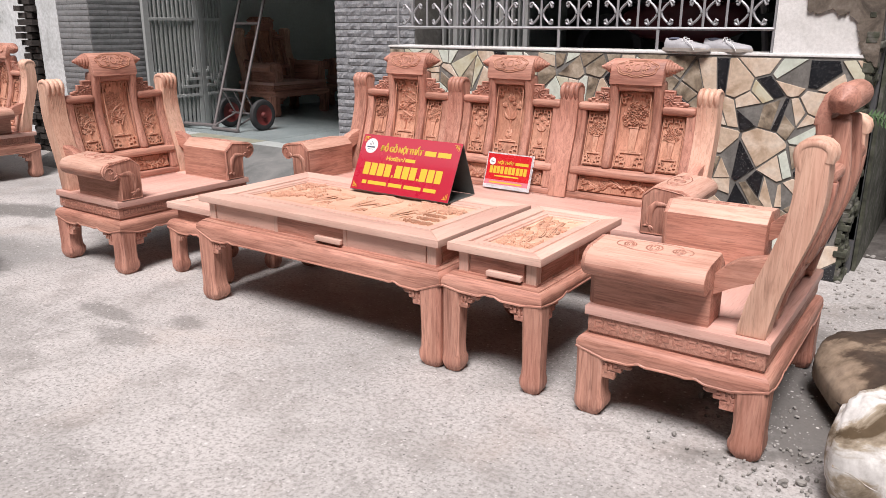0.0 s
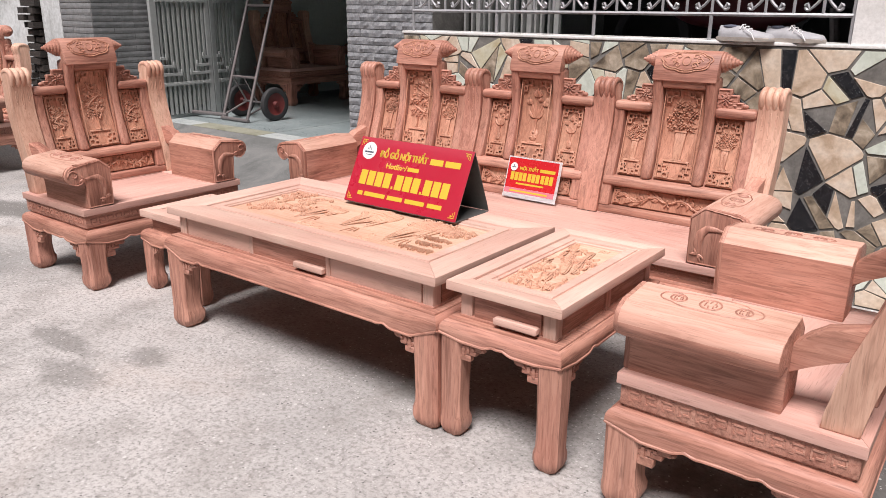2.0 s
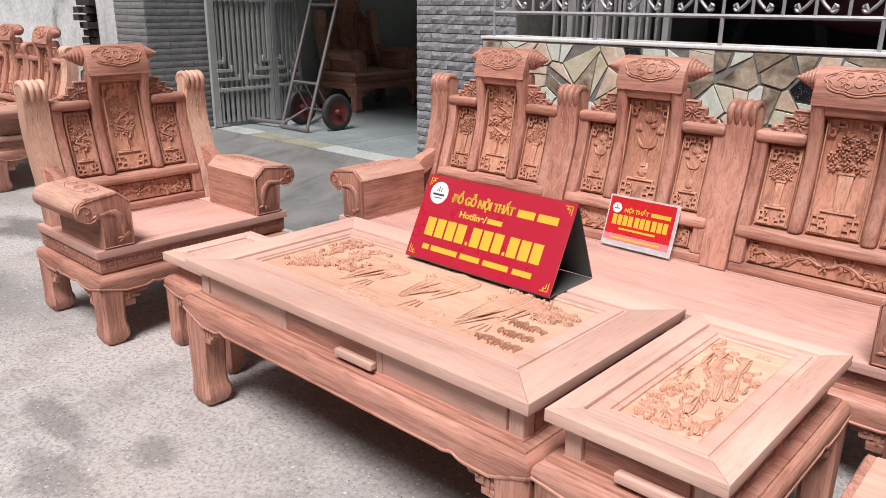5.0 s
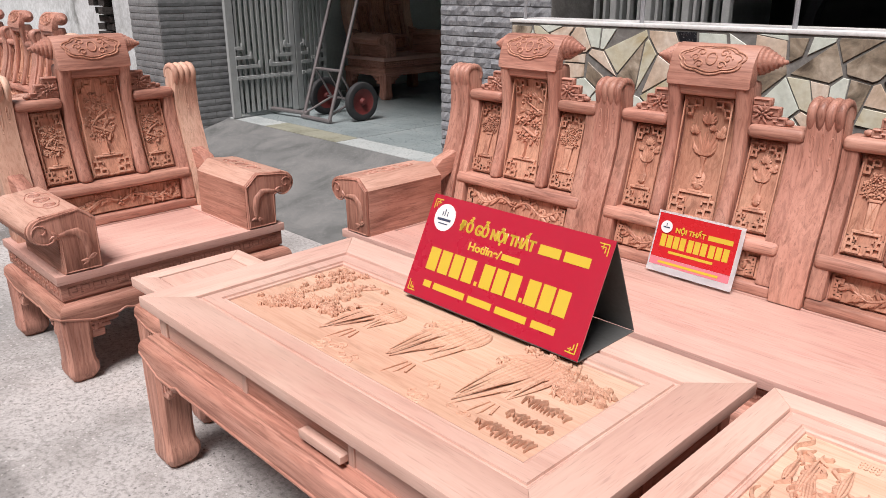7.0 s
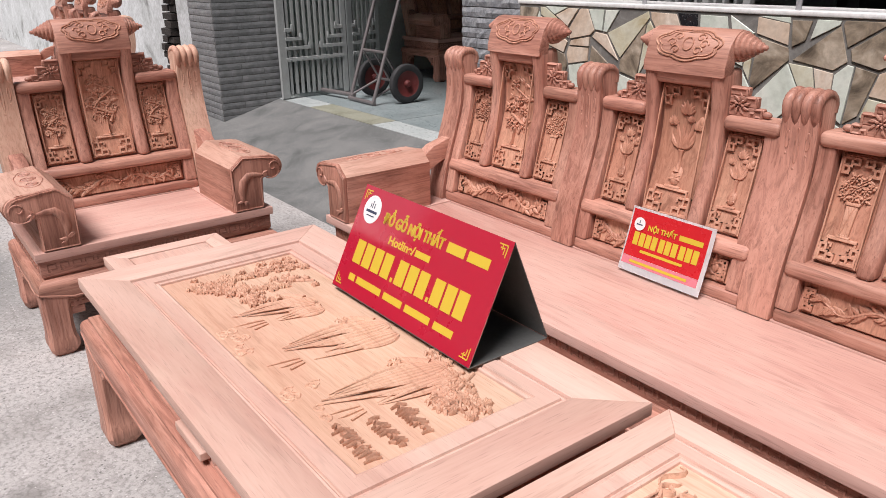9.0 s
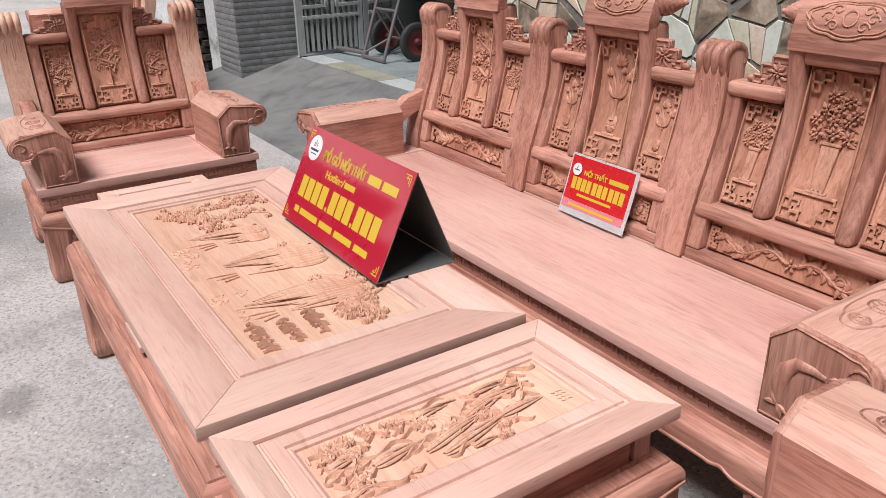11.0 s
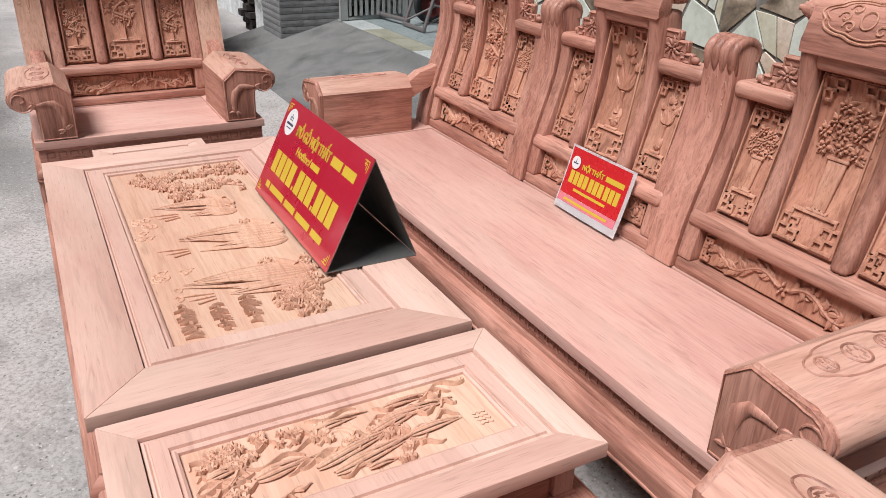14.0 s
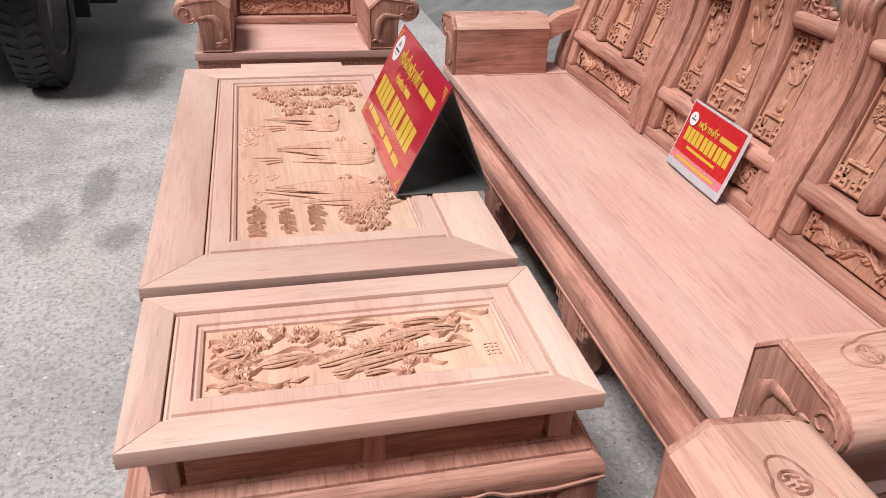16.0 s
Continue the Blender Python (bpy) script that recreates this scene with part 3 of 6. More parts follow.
def leg(bm, x, y, w, z1, sx, sy):
    """A square leg, its outer faces upright, that swells on the inside to a hoof with a cut-back toe; sx, sy point outwards."""
    rings = []
    for z, out, inn in ((0.0, -0.015, 0.80), (0.020, -0.003, 0.92), (0.036, 0.001, 0.97), (0.060, 0.001, 0.97), (0.082, -0.001, 0.90), (0.13, -0.001, 0.88), (z1 * 0.8, 0.0, 0.93), (z1, 0.0, 0.98)):
        if sx:
            xo, xi = x + sx * (w / 2 + out), x + sx * (w / 2 - w * inn)
        else:
            xo, xi = x + w / 2 * inn + out, x - w / 2 * inn - out
        yo, yi = y + sy * (w / 2 + out), y + sy * (w / 2 - w * inn)
        (xa, xb), (ya, yb) = sorted((xo, xi)), sorted((yo, yi))
        c4 = 0.013
        rings.append([bm.verts.new((a, b_, z)) for a, b_ in ((xa + c4, ya), (xb - c4, ya), (xb, ya + c4), (xb, yb - c4), (xb - c4, yb), (xa + c4, yb), (xa, yb - c4), (xa, ya + c4))])
    for a, b_ in zip(rings, rings[1:]):
        for k in range(8):
            bm.faces.new((a[k], a[(k + 1) % 8], b_[(k + 1) % 8], b_[k]))
    bm.faces.new(rings[0][::-1]), bm.faces.new(rings[-1])


def apron(length, zt, zb, bulge, t=0.034, lw=0.112):
    """A rail along x with a rounded shoulder, mitred at both ends; its lower edge steps down beside the legs. Its face looks towards -y."""
    bm = bmesh.new()
    rows = []
    shoulder = [(bulge * (1 - math.sin(radians(g))), zt - bulge * (1 - math.cos(radians(g)))) for g in (0, 18, 36, 54, 72, 90)]
    near = [lw * k / 6 for k in range(6)] + [lw + 0.0105 * k for k in range(17)]
    near = [e for e in near if e < length / 2 - 0.02]
    for u in [-length / 2 + e for e in near] + [0.0] + [length / 2 - e for e in near[::-1]]:
        e = length / 2 - abs(u) - lw
        low = zb - 0.009 / (1 + math.exp((e - 0.10) / 0.006)) + 0.005 * math.exp(-((e - 0.122) / 0.012) ** 2) - 0.003 * math.exp(-((e - 0.155) / 0.014) ** 2)
        if e < 0:
            low += (zt - 0.052 - low) * -e / lw
        prof = shoulder + [(0.0, (zt - bulge + low) / 2), (0.001, low + 0.010), (-0.002, low + 0.007), (-0.002, low + 0.002), (0.002, low), (t + 0.01, low), (t + 0.01, zt)]
        rows.append([bm.verts.new((u * (length / 2 - max(y, 0)) / (length / 2), y, z)) for y, z in prof])
    m = len(rows[0])
    for a, b_ in zip(rows, rows[1:]):
        for k in range(m):
            bm.faces.new((a[k], a[(k + 1) % m], b_[(k + 1) % m], b_[k]))
    bm.faces.new(rows[0]), bm.faces.new(rows[-1][::-1])
    return bm


def moved(bm, m):
    bm.transform(m)
    return bm


def base_set(root, W, D, zt, zb, lw, mids=(), brk=(0.068, 0.098), y0=0.0, out=0.0):
    """Four legs, four aprons, fret brackets: the stand of a seat, table or stool. Width W in x, depth D from y0, standing out by 'out' all round."""
    W, D, y0 = W + 2 * out, D + 2 * out, y0 - out
    for x in (-W / 2 + lw / 2, *mids, W / 2 - lw / 2):
        for y, sy in ((y0 + lw / 2, -1), (y0 + D - lw / 2, 1)):
            bm = bmesh.new()
            leg(bm, x, y, lw, zt - 0.034, 0 if x in mids else math.copysign(1, x), sy)
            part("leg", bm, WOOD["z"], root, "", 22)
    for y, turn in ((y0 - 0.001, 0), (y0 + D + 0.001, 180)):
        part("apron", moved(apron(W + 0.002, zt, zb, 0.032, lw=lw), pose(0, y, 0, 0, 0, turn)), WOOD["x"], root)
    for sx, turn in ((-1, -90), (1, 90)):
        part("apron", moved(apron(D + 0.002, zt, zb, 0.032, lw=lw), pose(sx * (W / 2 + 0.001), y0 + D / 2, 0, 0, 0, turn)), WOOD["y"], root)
    stops = [-W / 2, *mids, W / 2]
    for a, b_ in zip(stops, stops[1:]):
        for s, x in ((1, a - 0.012 + (lw if a == -W / 2 else lw / 2)), (-1, b_ + 0.012 - (lw if b_ == W / 2 else lw / 2))):
            part("bracket", moved(bracket(s, *brk), pose(x, y0 + 0.022, zb - 0.012)), WOOD["x"], root)
    for sx in (-1, 1):
        for s, y in ((1, y0 + lw - 0.012), (-1, y0 + D - lw + 0.012)):
            part("bracket", moved(bracket(s, *brk), pose(sx * (W / 2 - 0.022), y, zb - 0.012, 0, 0, 90)), WOOD["x"], root)


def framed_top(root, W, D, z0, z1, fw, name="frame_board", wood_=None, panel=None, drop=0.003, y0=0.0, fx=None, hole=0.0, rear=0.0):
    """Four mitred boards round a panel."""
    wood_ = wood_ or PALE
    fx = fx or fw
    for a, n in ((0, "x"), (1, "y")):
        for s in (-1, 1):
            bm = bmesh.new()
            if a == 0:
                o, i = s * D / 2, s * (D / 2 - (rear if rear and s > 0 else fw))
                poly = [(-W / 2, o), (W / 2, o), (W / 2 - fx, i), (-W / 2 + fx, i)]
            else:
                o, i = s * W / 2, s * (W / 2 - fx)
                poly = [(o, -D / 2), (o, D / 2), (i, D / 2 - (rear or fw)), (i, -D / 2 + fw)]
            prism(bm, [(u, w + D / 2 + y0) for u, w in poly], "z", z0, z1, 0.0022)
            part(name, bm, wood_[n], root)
    bm = bmesh.new()
    g = 0.0042
    if hole:
        # a raised ring with moulded edges round a sunk field
        rings = []
        for m, z in ((fx + 0.0022, z0 + 0.004), (fx + 0.0022, z1 - 0.008), (fx + 0.0075, z1 - 0.0055), (fx + 0.011, z1 - 0.0085), (fx + 0.0135, z1 - 0.0085), (fx + 0.015, z1 - drop), (hole - 0.014, z1 - drop), (hole - 0.0125, z1 - drop - 0.006), (hole - 0.010, z1 - drop - 0.006), (hole - 0.006, z1 - drop - 0.003), (hole - 0.001, z1 - drop - 0.006), (hole, z1 - drop - 0.014), (hole, z0 + 0.004)):
            rings.append([bm.verts.new(p) for p in ((-W / 2 + m, y0 + m, z), (W / 2 - m, y0 + m, z), (W / 2 - m, y0 + D - m, z), (-W / 2 + m, y0 + D - m, z))])
        for a, b_ in zip(rings, rings[1:] + rings[:1]):
            for k in range(4):
                bm.faces.new((a[k], a[(k + 1) % 4], b_[(k + 1) % 4], b_[k]))
        return part("panel", bm, panel or wood_["x"], root, "", 10)
    box(bm, -W / 2 + fx + g, W / 2 - fx - g, y0 + fw + g, y0 + D - (rear or fw) - g, z0 + 0.004, z1 - drop, 0.0025)
    return part("panel", bm, panel or wood_["x"], root)


def arm_profile():
    """An arm's section: inner wall, ridge, sloping rest and the roll on the outside (u outwards, z)."""
    pts = [(0.305, SEAT), (0.305, 0.612), (0.362, 0.660), (0.47, 0.648)]
    cu, cz, r = 0.497, 0.596, 0.048
    for i in range(11):
        a = radians(100 - i * 24)
        pts.append((cu + r * math.cos(a), cz + r * math.sin(a)))
    return pts + [(0.442, 0.553), (0.442, SEAT)]


def arm(root, sx, W, k):
    """One arm of a seat of half-width W / 2: the body, its carved face, the rest with its medals, the curved link."""
    off = W / 2 - 0.475
    bm = bmesh.new()
    prism(bm, [(sx * (u + off), z) for u, z in arm_profile()], "y", 0.016, 0.425, 0.004)
    bmesh.ops.recalc_face_normals(bm, faces=bm.faces[:])
    # Upward faces get the lit copy: overhead light painted by face direction
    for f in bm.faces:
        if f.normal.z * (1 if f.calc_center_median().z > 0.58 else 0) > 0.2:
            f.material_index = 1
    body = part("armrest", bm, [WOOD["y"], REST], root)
    bm = bmesh.new()
    prism(bm, [(sx * (0.372 + off + (u - 0.372) * 0.97), 0.535 + (z - 0.535) * 0.985 + 0.001) for u, z in arm_profile()], "y", 0.002, 0.018, 0.004)
    face = part("arm_face", bm, WOOD["z"], body)
    bm = bmesh.new()
    rim = [(sx * (0.372 + off + (u - 0.372) * 0.90), 0.002, 0.535 + (z - 0.535) * 0.93) for u, z in arm_profile()]
    tube(bm, rim + rim[:1], 0.003, 5)
    fish = [(0.35, 0.47), (0.345, 0.51), (0.355, 0.55), (0.38, 0.575), (0.41, 0.575), (0.44, 0.57)]
    tube(bm, [(sx * (u + off), 0.001, z) for u, z in fish], [0.007, 0.016, 0.018, 0.014, 0.010, 0.006], 10, 0.4, (0, 1, 0))
    for a in (-0.6, 0.0, 0.6):
        leaf(bm, sx * (0.445 + off), 0.0, 0.572, 0.03, a if sx > 0 else math.pi - a)
    for a in (2.3, 3.0, -0.9, -0.3):
        leaf(bm, sx * (0.35 + off), 0.0, 0.465, 0.032, a if sx > 0 else math.pi - a)
    cu = [(sx * (0.497 + off + (0.030 - 0.0022 * i) * math.cos(i * 0.5)), 0.001, 0.596 + (0.030 - 0.0022 * i) * math.sin(i * 0.5)) for i in range(12)]
    tube(bm, cu, 0.003, 5)
    part("face_carving", bm, WOOD["z"], face)
    # flat medals in a lobed border along the rest
    bm = bmesh.new()
    tilt = math.atan2(0.648 - 0.660, 0.47 - 0.362)

    def on(u, y, h):
        return (sx * (u + off), y, 0.660 + (u - 0.362) * math.tan(tilt) + h)
    loop = []
    for i in range(60):
        a = i / 60 * 2 * math.pi
        rr = 0.90 + 0.16 * abs(math.cos(2 * a)) ** 0.6
        loop.append(on(0.416 + 0.042 * rr * math.copysign(abs(math.sin(a)) ** 0.8, math.sin(a)), 0.215 + 0.125 * rr * math.copysign(abs(math.cos(a)) ** 0.7, math.cos(a)), 0.0005))
    tube(bm, loop + loop[:1], 0.0024, 4)
    for y, r in ((0.13, 0.020), (0.215, 0.027), (0.30, 0.020)):
        ring = [on(0.416 + r * math.sin(a / 18 * math.pi), y + r * math.cos(a / 18 * math.pi), 0.0008) for a in range(37)]
        tube(bm, ring, 0.0028, 4)
        for i in range(7):
            a = i * 0.9 + k
            u, q = 0.416 + r * 0.55 * math.sin(a), y + r * 0.55 * math.cos(a)
            tube(bm, [on(u - 0.006, q, 0.001), on(u + 0.006, q + 0.003 * math.sin(a), 0.001)], 0.002, 4)
    part("rest_carving", bm, WOOD["y"], body)
    bm = bmesh.new()
    yb = BACK_Y + lean(0.62)
    top = [(0.418, 0.600), (0.45, 0.632), (0.49, 0.660), (yb + 0.02, 0.690)]
    low = [(yb + 0.02, 0.610), (0.52, 0.590), (0.47, 0.566), (0.418, 0.520)]
    prism(bm, top + low, "x", sx * (0.395 + off) - 0.03, sx * (0.395 + off) + 0.03, 0.006)
    part("arm_link", bm, WOOD["y"], body)


def post(root, x, grain):
    """An upright of the back: S-shaped, rolled over at the top into four fingers, with short carved slots."""
    n = 22
    z1 = 1.068
    fw = POST_W / 4
    yc = BACK_Y + 0.030 + lean(1.02)
    front = [(BACK_Y - 0.022 + lean(z), z) for z in np.linspace(SEAT, 0.985, n)]
    front += [(yc - 0.044 * math.cos(radians(g)), 1.020 + 0.034 * math.sin(radians(g))) for g in range(10, 180, 14)]
    back = [(BACK_Y + 0.068 + lean(z), z) for z in np.linspace(0.96, SEAT, n)]
    bm = bmesh.new()
    prism(bm, [(float(y), float(z)) for y, z in front + back], "x", x - POST_W / 2 + 0.002, x + POST_W / 2 - 0.002, 0.005)
    ob = part("back_post", bm, grain, root, "", 60)
    for j in range(4):
        xc = x - POST_W / 2 + (j + 0.5) * fw
        path = [(xc, BACK_Y - 0.008 + lean(z) - 0.004 * k, z) for k, z in ((-1.5, 0.94), (0, 0.965), (1, 0.99), (1.5, 1.015))]
        yc = BACK_Y + 0.030 + lean(1.02)
        path += [(xc, yc - 0.044 * math.cos(radians(g)), 1.022 + 0.031 * math.sin(radians(g))) for g in (12, 40, 68, 96, 124, 152, 180)]
        path += [(xc, yc + 0.040, 1.0)]
        bm = bmesh.new()
        tube(bm, path, [0.006, 0.0125] + [fw * 0.545] * (len(path) - 2), 10, 1.0, (1, 0, 0))
        part("post_finger", bm, grain, ob, "", 60)
    bm = bmesh.new()
    for j, (a, b_) in enumerate(((0.90, 0.95), (0.86, 0.96), (0.90, 0.95))):
        xx = x + (j - 1) * 0.030
        ring_ = []
        for q in range(25):
            g = q / 24 * 2 * math.pi
            z = (a + b_) / 2 + (b_ - a) / 2 * math.cos(g)
            ring_.append((xx + 0.0055 * math.sin(g), BACK_Y - 0.022 + lean(z), z))
        tube(bm, ring_, 0.0022, 5)
        blob(bm, (xx, BACK_Y - 0.021 + lean(a - 0.016), a - 0.016), (0.005, 0.003, 0.006))
    part("slot_carving", bm, grain, ob)


def back_unit(root, x, seed, kinds):
    """One bay of the back between two posts, centred on x."""
    hw = PITCH / 2 - POST_W / 2
    yf = BACK_Y
    zs = [0.44 + 0.035 * i for i in range(22)]
    T = pose(x, 0, 0)

    def piece(name, fn, mat, parent=root, cut=True, label=""):
        bm = bmesh.new()
        fn(bm)
        if cut:
            bent(bm, zs)
        return part(name, moved(bm, T), mat, parent, label)
    piece("rail", lambda b_: box(b_, -hw, hw, yf - 0.012, yf + 0.045, SEAT, 0.458, 0.008), WOOD["x"])
    piece("rail", lambda b_: box(b_, -hw, hw, yf - 0.022, yf + 0.078, 0.556, 0.604, 0.018, 3), WOOD["x"])
    for s in (-1, 1):
        piece("stile", lambda b_: box(b_, *sorted((s * hw, s * 0.287)), yf - 0.012, yf + 0.078, 0.458, 0.925, 0.006), WOOD["z"])
        piece("stile", lambda b_: box(b_, *sorted((s * 0.100, s * 0.150)), yf - 0.018, yf + 0.086, 0.604, 1.096, 0.015, 3), WOOD["z"])
        piece("rail", lambda b_: box(b_, *sorted((s * hw, s * 0.150)), yf - 0.022, yf + 0.076, 0.916, 0.962, 0.018, 3), WOOD["x"])
        p = piece("panel", lambda b_: box(b_, *sorted((s * 0.157, s * 0.280)), yf + 0.014, yf + 0.0245, 0.611, 0.909, 0.002, 1), CARVE)
        bm = bent(flower_panel(*sorted((s * 0.1605, s * 0.2765)), 0.615, 0.905, yf + 0.014, seed + s, kinds[0]))
        part("carving", moved(bm, T), CARVE, p)
        # openwork crest on the side rail
        def crest(b_):
            rng = random.Random(seed + 7 * s)
            steps = ((0.152, 0.268, 0.960, 0.990), (0.152, 0.246, 0.990, 1.022), (0.152, 0.214, 1.022, 1.048))
            for a, e, z0, z1 in steps:
                box(b_, *sorted((s * a, s * e)), yf + 0.008, yf + 0.028, z0, z1, 0.003, 1)
            edge = [(0.156, 1.043), (0.209, 1.043), (0.209, 1.018), (0.241, 1.018), (0.241, 0.986), (0.263, 0.986), (0.263, 0.965), (0.240, 0.965), (0.240, 0.975), (0.226, 0.975), (0.226, 0.962)]
            for p_, q_ in zip(edge, edge[1:]):
                tube(b_, [(s * p_[0], yf + 0.007, p_[1]), (s * q_[0], yf + 0.007, q_[1])], 0.0042, 4)
            rosette(b_, s * 0.190, yf + 0.004, 1.000, 0.017, rng, 0.6)
            for i in range(9):
                a = i * 0.7
                petal(b_, s * 0.190 + 0.012 * math.cos(a), yf + 0.006, 0.998 + 0.010 * math.sin(a), 0.026, 0.0045, a, 0.8, 0.9)
            blob(b_, (s * 0.276, yf + 0.016, 0.974), (0.016, 0.011, 0.011), 2)
        piece("crest", crest, WOOD["x"], root, False).location.y = lean(0.99)
    p = piece("panel", lambda b_: box(b_, -0.093, 0.093, yf + 0.014, yf + 0.0245, 0.612, 1.034, 0.002, 1), CARVE)
    part("carving", moved(bent(flower_panel(-0.089, 0.089, 0.617, 1.030, yf + 0.014, seed, kinds[1])), T), CARVE, p)
    p = piece("panel", lambda b_: box(b_, -0.280, 0.280, yf + 0.014, yf + 0.0245, 0.465, 0.549, 0.002, 1), CARVE)
    part("carving", moved(bent(scroll_panel(-0.276, 0.276, 0.469, 0.545, yf + 0.014, seed)), T), CARVE, p)
    piece("backing", lambda b_: box(b_, -0.30, 0.30, yf + 0.025, yf + 0.030, 0.445, 0.93), WOOD["z"])
    piece("backing", lambda b_: box(b_, -0.12, 0.12, yf + 0.025, yf + 0.030, 0.93, 1.075), WOOD["z"])
    # the head: a board that rolls over backwards, with a turned cone at each end
    y0 = yf - 0.021 + lean(1.085)
    cy, cz, r = y0 + 0.082, 1.160, 0.048
    prof = [(y0, 1.072), (y0 + 0.003, 1.100), (y0 + 0.010, 1.134), (y0 + 0.023, 1.166), (y0 + 0.042, 1.190), (y0 + 0.060, 1.203)]
    prof += [(cy + r * math.cos(radians(a)), cz + r * math.sin(radians(a))) for a in range(105, -135, -18)]
    prof += [(y0 + 0.052, 1.118), (y0 + 0.050, 1.10), (y0 + 0.050, 1.072)]
    bm = bmesh.new()
    prism(bm, prof, "x", -0.150, 0.150, 0.005)
    head = part("headpiece", moved(bm, T), WOOD["x"], root)
    piece("rail", lambda b_: box(b_, -0.104, 0.104, yf - 0.014, yf + 0.060, 1.036, 1.092, 0.010, 3), WOOD["x"])
    for s in (-1, 1):
        steps = []
        for i in range(6):
            a, ra, rb = 0.0140 * i, 0.046 - 0.0076 * i, 0.0375 - 0.0076 * i
            steps += [(ra * 0.96, a), (ra, a + 0.004), (ra * 0.98, a + 0.009), (max(rb, 0.002), a + 0.0138)]
        bm = bmesh.new()
        lathe(bm, steps, pose(s * 0.150, cy, cz, 0, s * 90, 0), 22)
        part("scroll_end", moved(bm, T), WOOD["x"], head)
    bm = bmesh.new()
    rng = random.Random(seed)
    track = prof[1:7]
    lens = [math.dist(p, q) for p, q in zip(track, track[1:])]

    def fz(q):
        d = max(0.0, min(0.999, q)) * sum(lens)
        for (p, r_), l in zip(zip(track, track[1:]), lens):
            if d <= l:
                return p[0] + (r_[0] - p[0]) * d / l - 0.0015, p[1] + (r_[1] - p[1]) * d / l
            d -= l
        return track[-1]
    for s in (-1, 1):
        for k, (ru, rq) in enumerate(((0.108, 0.36), (0.096, 0.30))):
            loop = []
            for i in range(41):
                a = i / 40 * math.pi
                rr = 1 + 0.13 * abs(math.cos(3.5 * a))
                u = s * ru * math.sin(a) * rr
                y_, z_ = fz(0.5 - rq * math.cos(a) * rr)
                loop.append((u, y_, z_))
            tube(bm, loop, 0.0032 if k == 0 else 0.0022, 5)
        for j in range(3):
            cu = []
            for i in range(12):
                r_ = 0.017 - 0.0012 * i
                y_, z_ = fz(0.5 + (0.16 * (j - 1)) + r_ * 7 * math.sin(i * 0.6))
                cu.append((s * (0.040 + 0.018 * (j % 2) + r_ * math.cos(i * 0.6)), y_, z_))
            tube(bm, cu, 0.003, 5)
    ring_ = []
    for i in range(21):
        y_, z_ = fz(0.5 + 0.16 * math.sin(i * 0.314))
        ring_.append((0.018 * math.cos(i * 0.314), y_, z_))
    tube(bm, ring_, 0.003, 5)
    part("head_carving", moved(bm, T), CARVE, head)


def seat(name, units, label, category, seeds, kinds, group=""):
    """A carved armchair (one unit) or bench (three): stand, waist, seat, arms, posts and back."""
    root = thing(name, label, category, group)
    W = PITCH * units + 0.16
    mids = () if units == 1 else tuple(PITCH * (i - units / 2) for i in range(1, units))
    base_set(root, W - 0.012, DEPTH - 0.006, 0.312, 0.240, 0.112, mids, out=0.020)
    ins = 0.010 if units == 1 else 0.026
    bm = bmesh.new()
    box(bm, -W / 2 + ins, W / 2 - ins, ins, DEPTH - 0.010, 0.322, 0.390, 0.003)
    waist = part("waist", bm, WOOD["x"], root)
    bm = bmesh.new()
    box(bm, -W / 2 + 0.018, W / 2 - 0.018, 0.018, DEPTH - 0.018, 0.300, 0.326, 0.005)
    part("moulding", bm, WOOD["x"], waist)
    bm = bmesh.new()
    key_strip(bm, W - 0.06, "x", ins + 0.001, 0.336, 0.372, -1, 0.0035)
    part("key_carving", bm, WOOD["x"], waist)
    for s in (-1, 1):
        bm = bmesh.new()
        key_strip(bm, DEPTH - 0.06, "y", s * (W / 2 - ins - 0.001), 0.336, 0.372, s, 0.0035)
        part("key_carving", moved(bm, pose(0, DEPTH / 2, 0)), WOOD["y"], waist)
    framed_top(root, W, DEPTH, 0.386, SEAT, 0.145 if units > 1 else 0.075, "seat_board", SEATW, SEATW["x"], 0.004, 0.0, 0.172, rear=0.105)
    for sx in (-1, 1):
        arm(root, sx, W, sx)
    for i in range(units + 1):
        post(root, PITCH * (i - units / 2), POSTW if units == 1 or i == units else WOOD["z"])
    for i in range(units):
        back_unit(root, PITCH * (i - (units - 1) / 2), seeds + 10 * i, kinds[i])
    return root


bench = seat("carved_bench", 3, "long unfinished rosewood bench with three carved back panels on concrete", "bench", 11,
             (("basket", "branch"), ("gourd", "gourd"), ("basket", "basket")), "carved seats")
bench.matrix_basis = pose(-2.18, 3.38, 0)
chair = seat("carved_armchair", 1, "unfinished rosewood armchair with carved plum-branch back on concrete", "armchair", 53, (("branch", "branch"),), "carved seats")
chair.matrix_basis = pose(-3.70, 2.78, 0, 0, 0, 90)
tagged(copy_thing(chair, pose(-0.882, 2.80, 0, 0, 0, -90)), "unfinished rosewood armchair beside sacks and gravel, seen from behind")


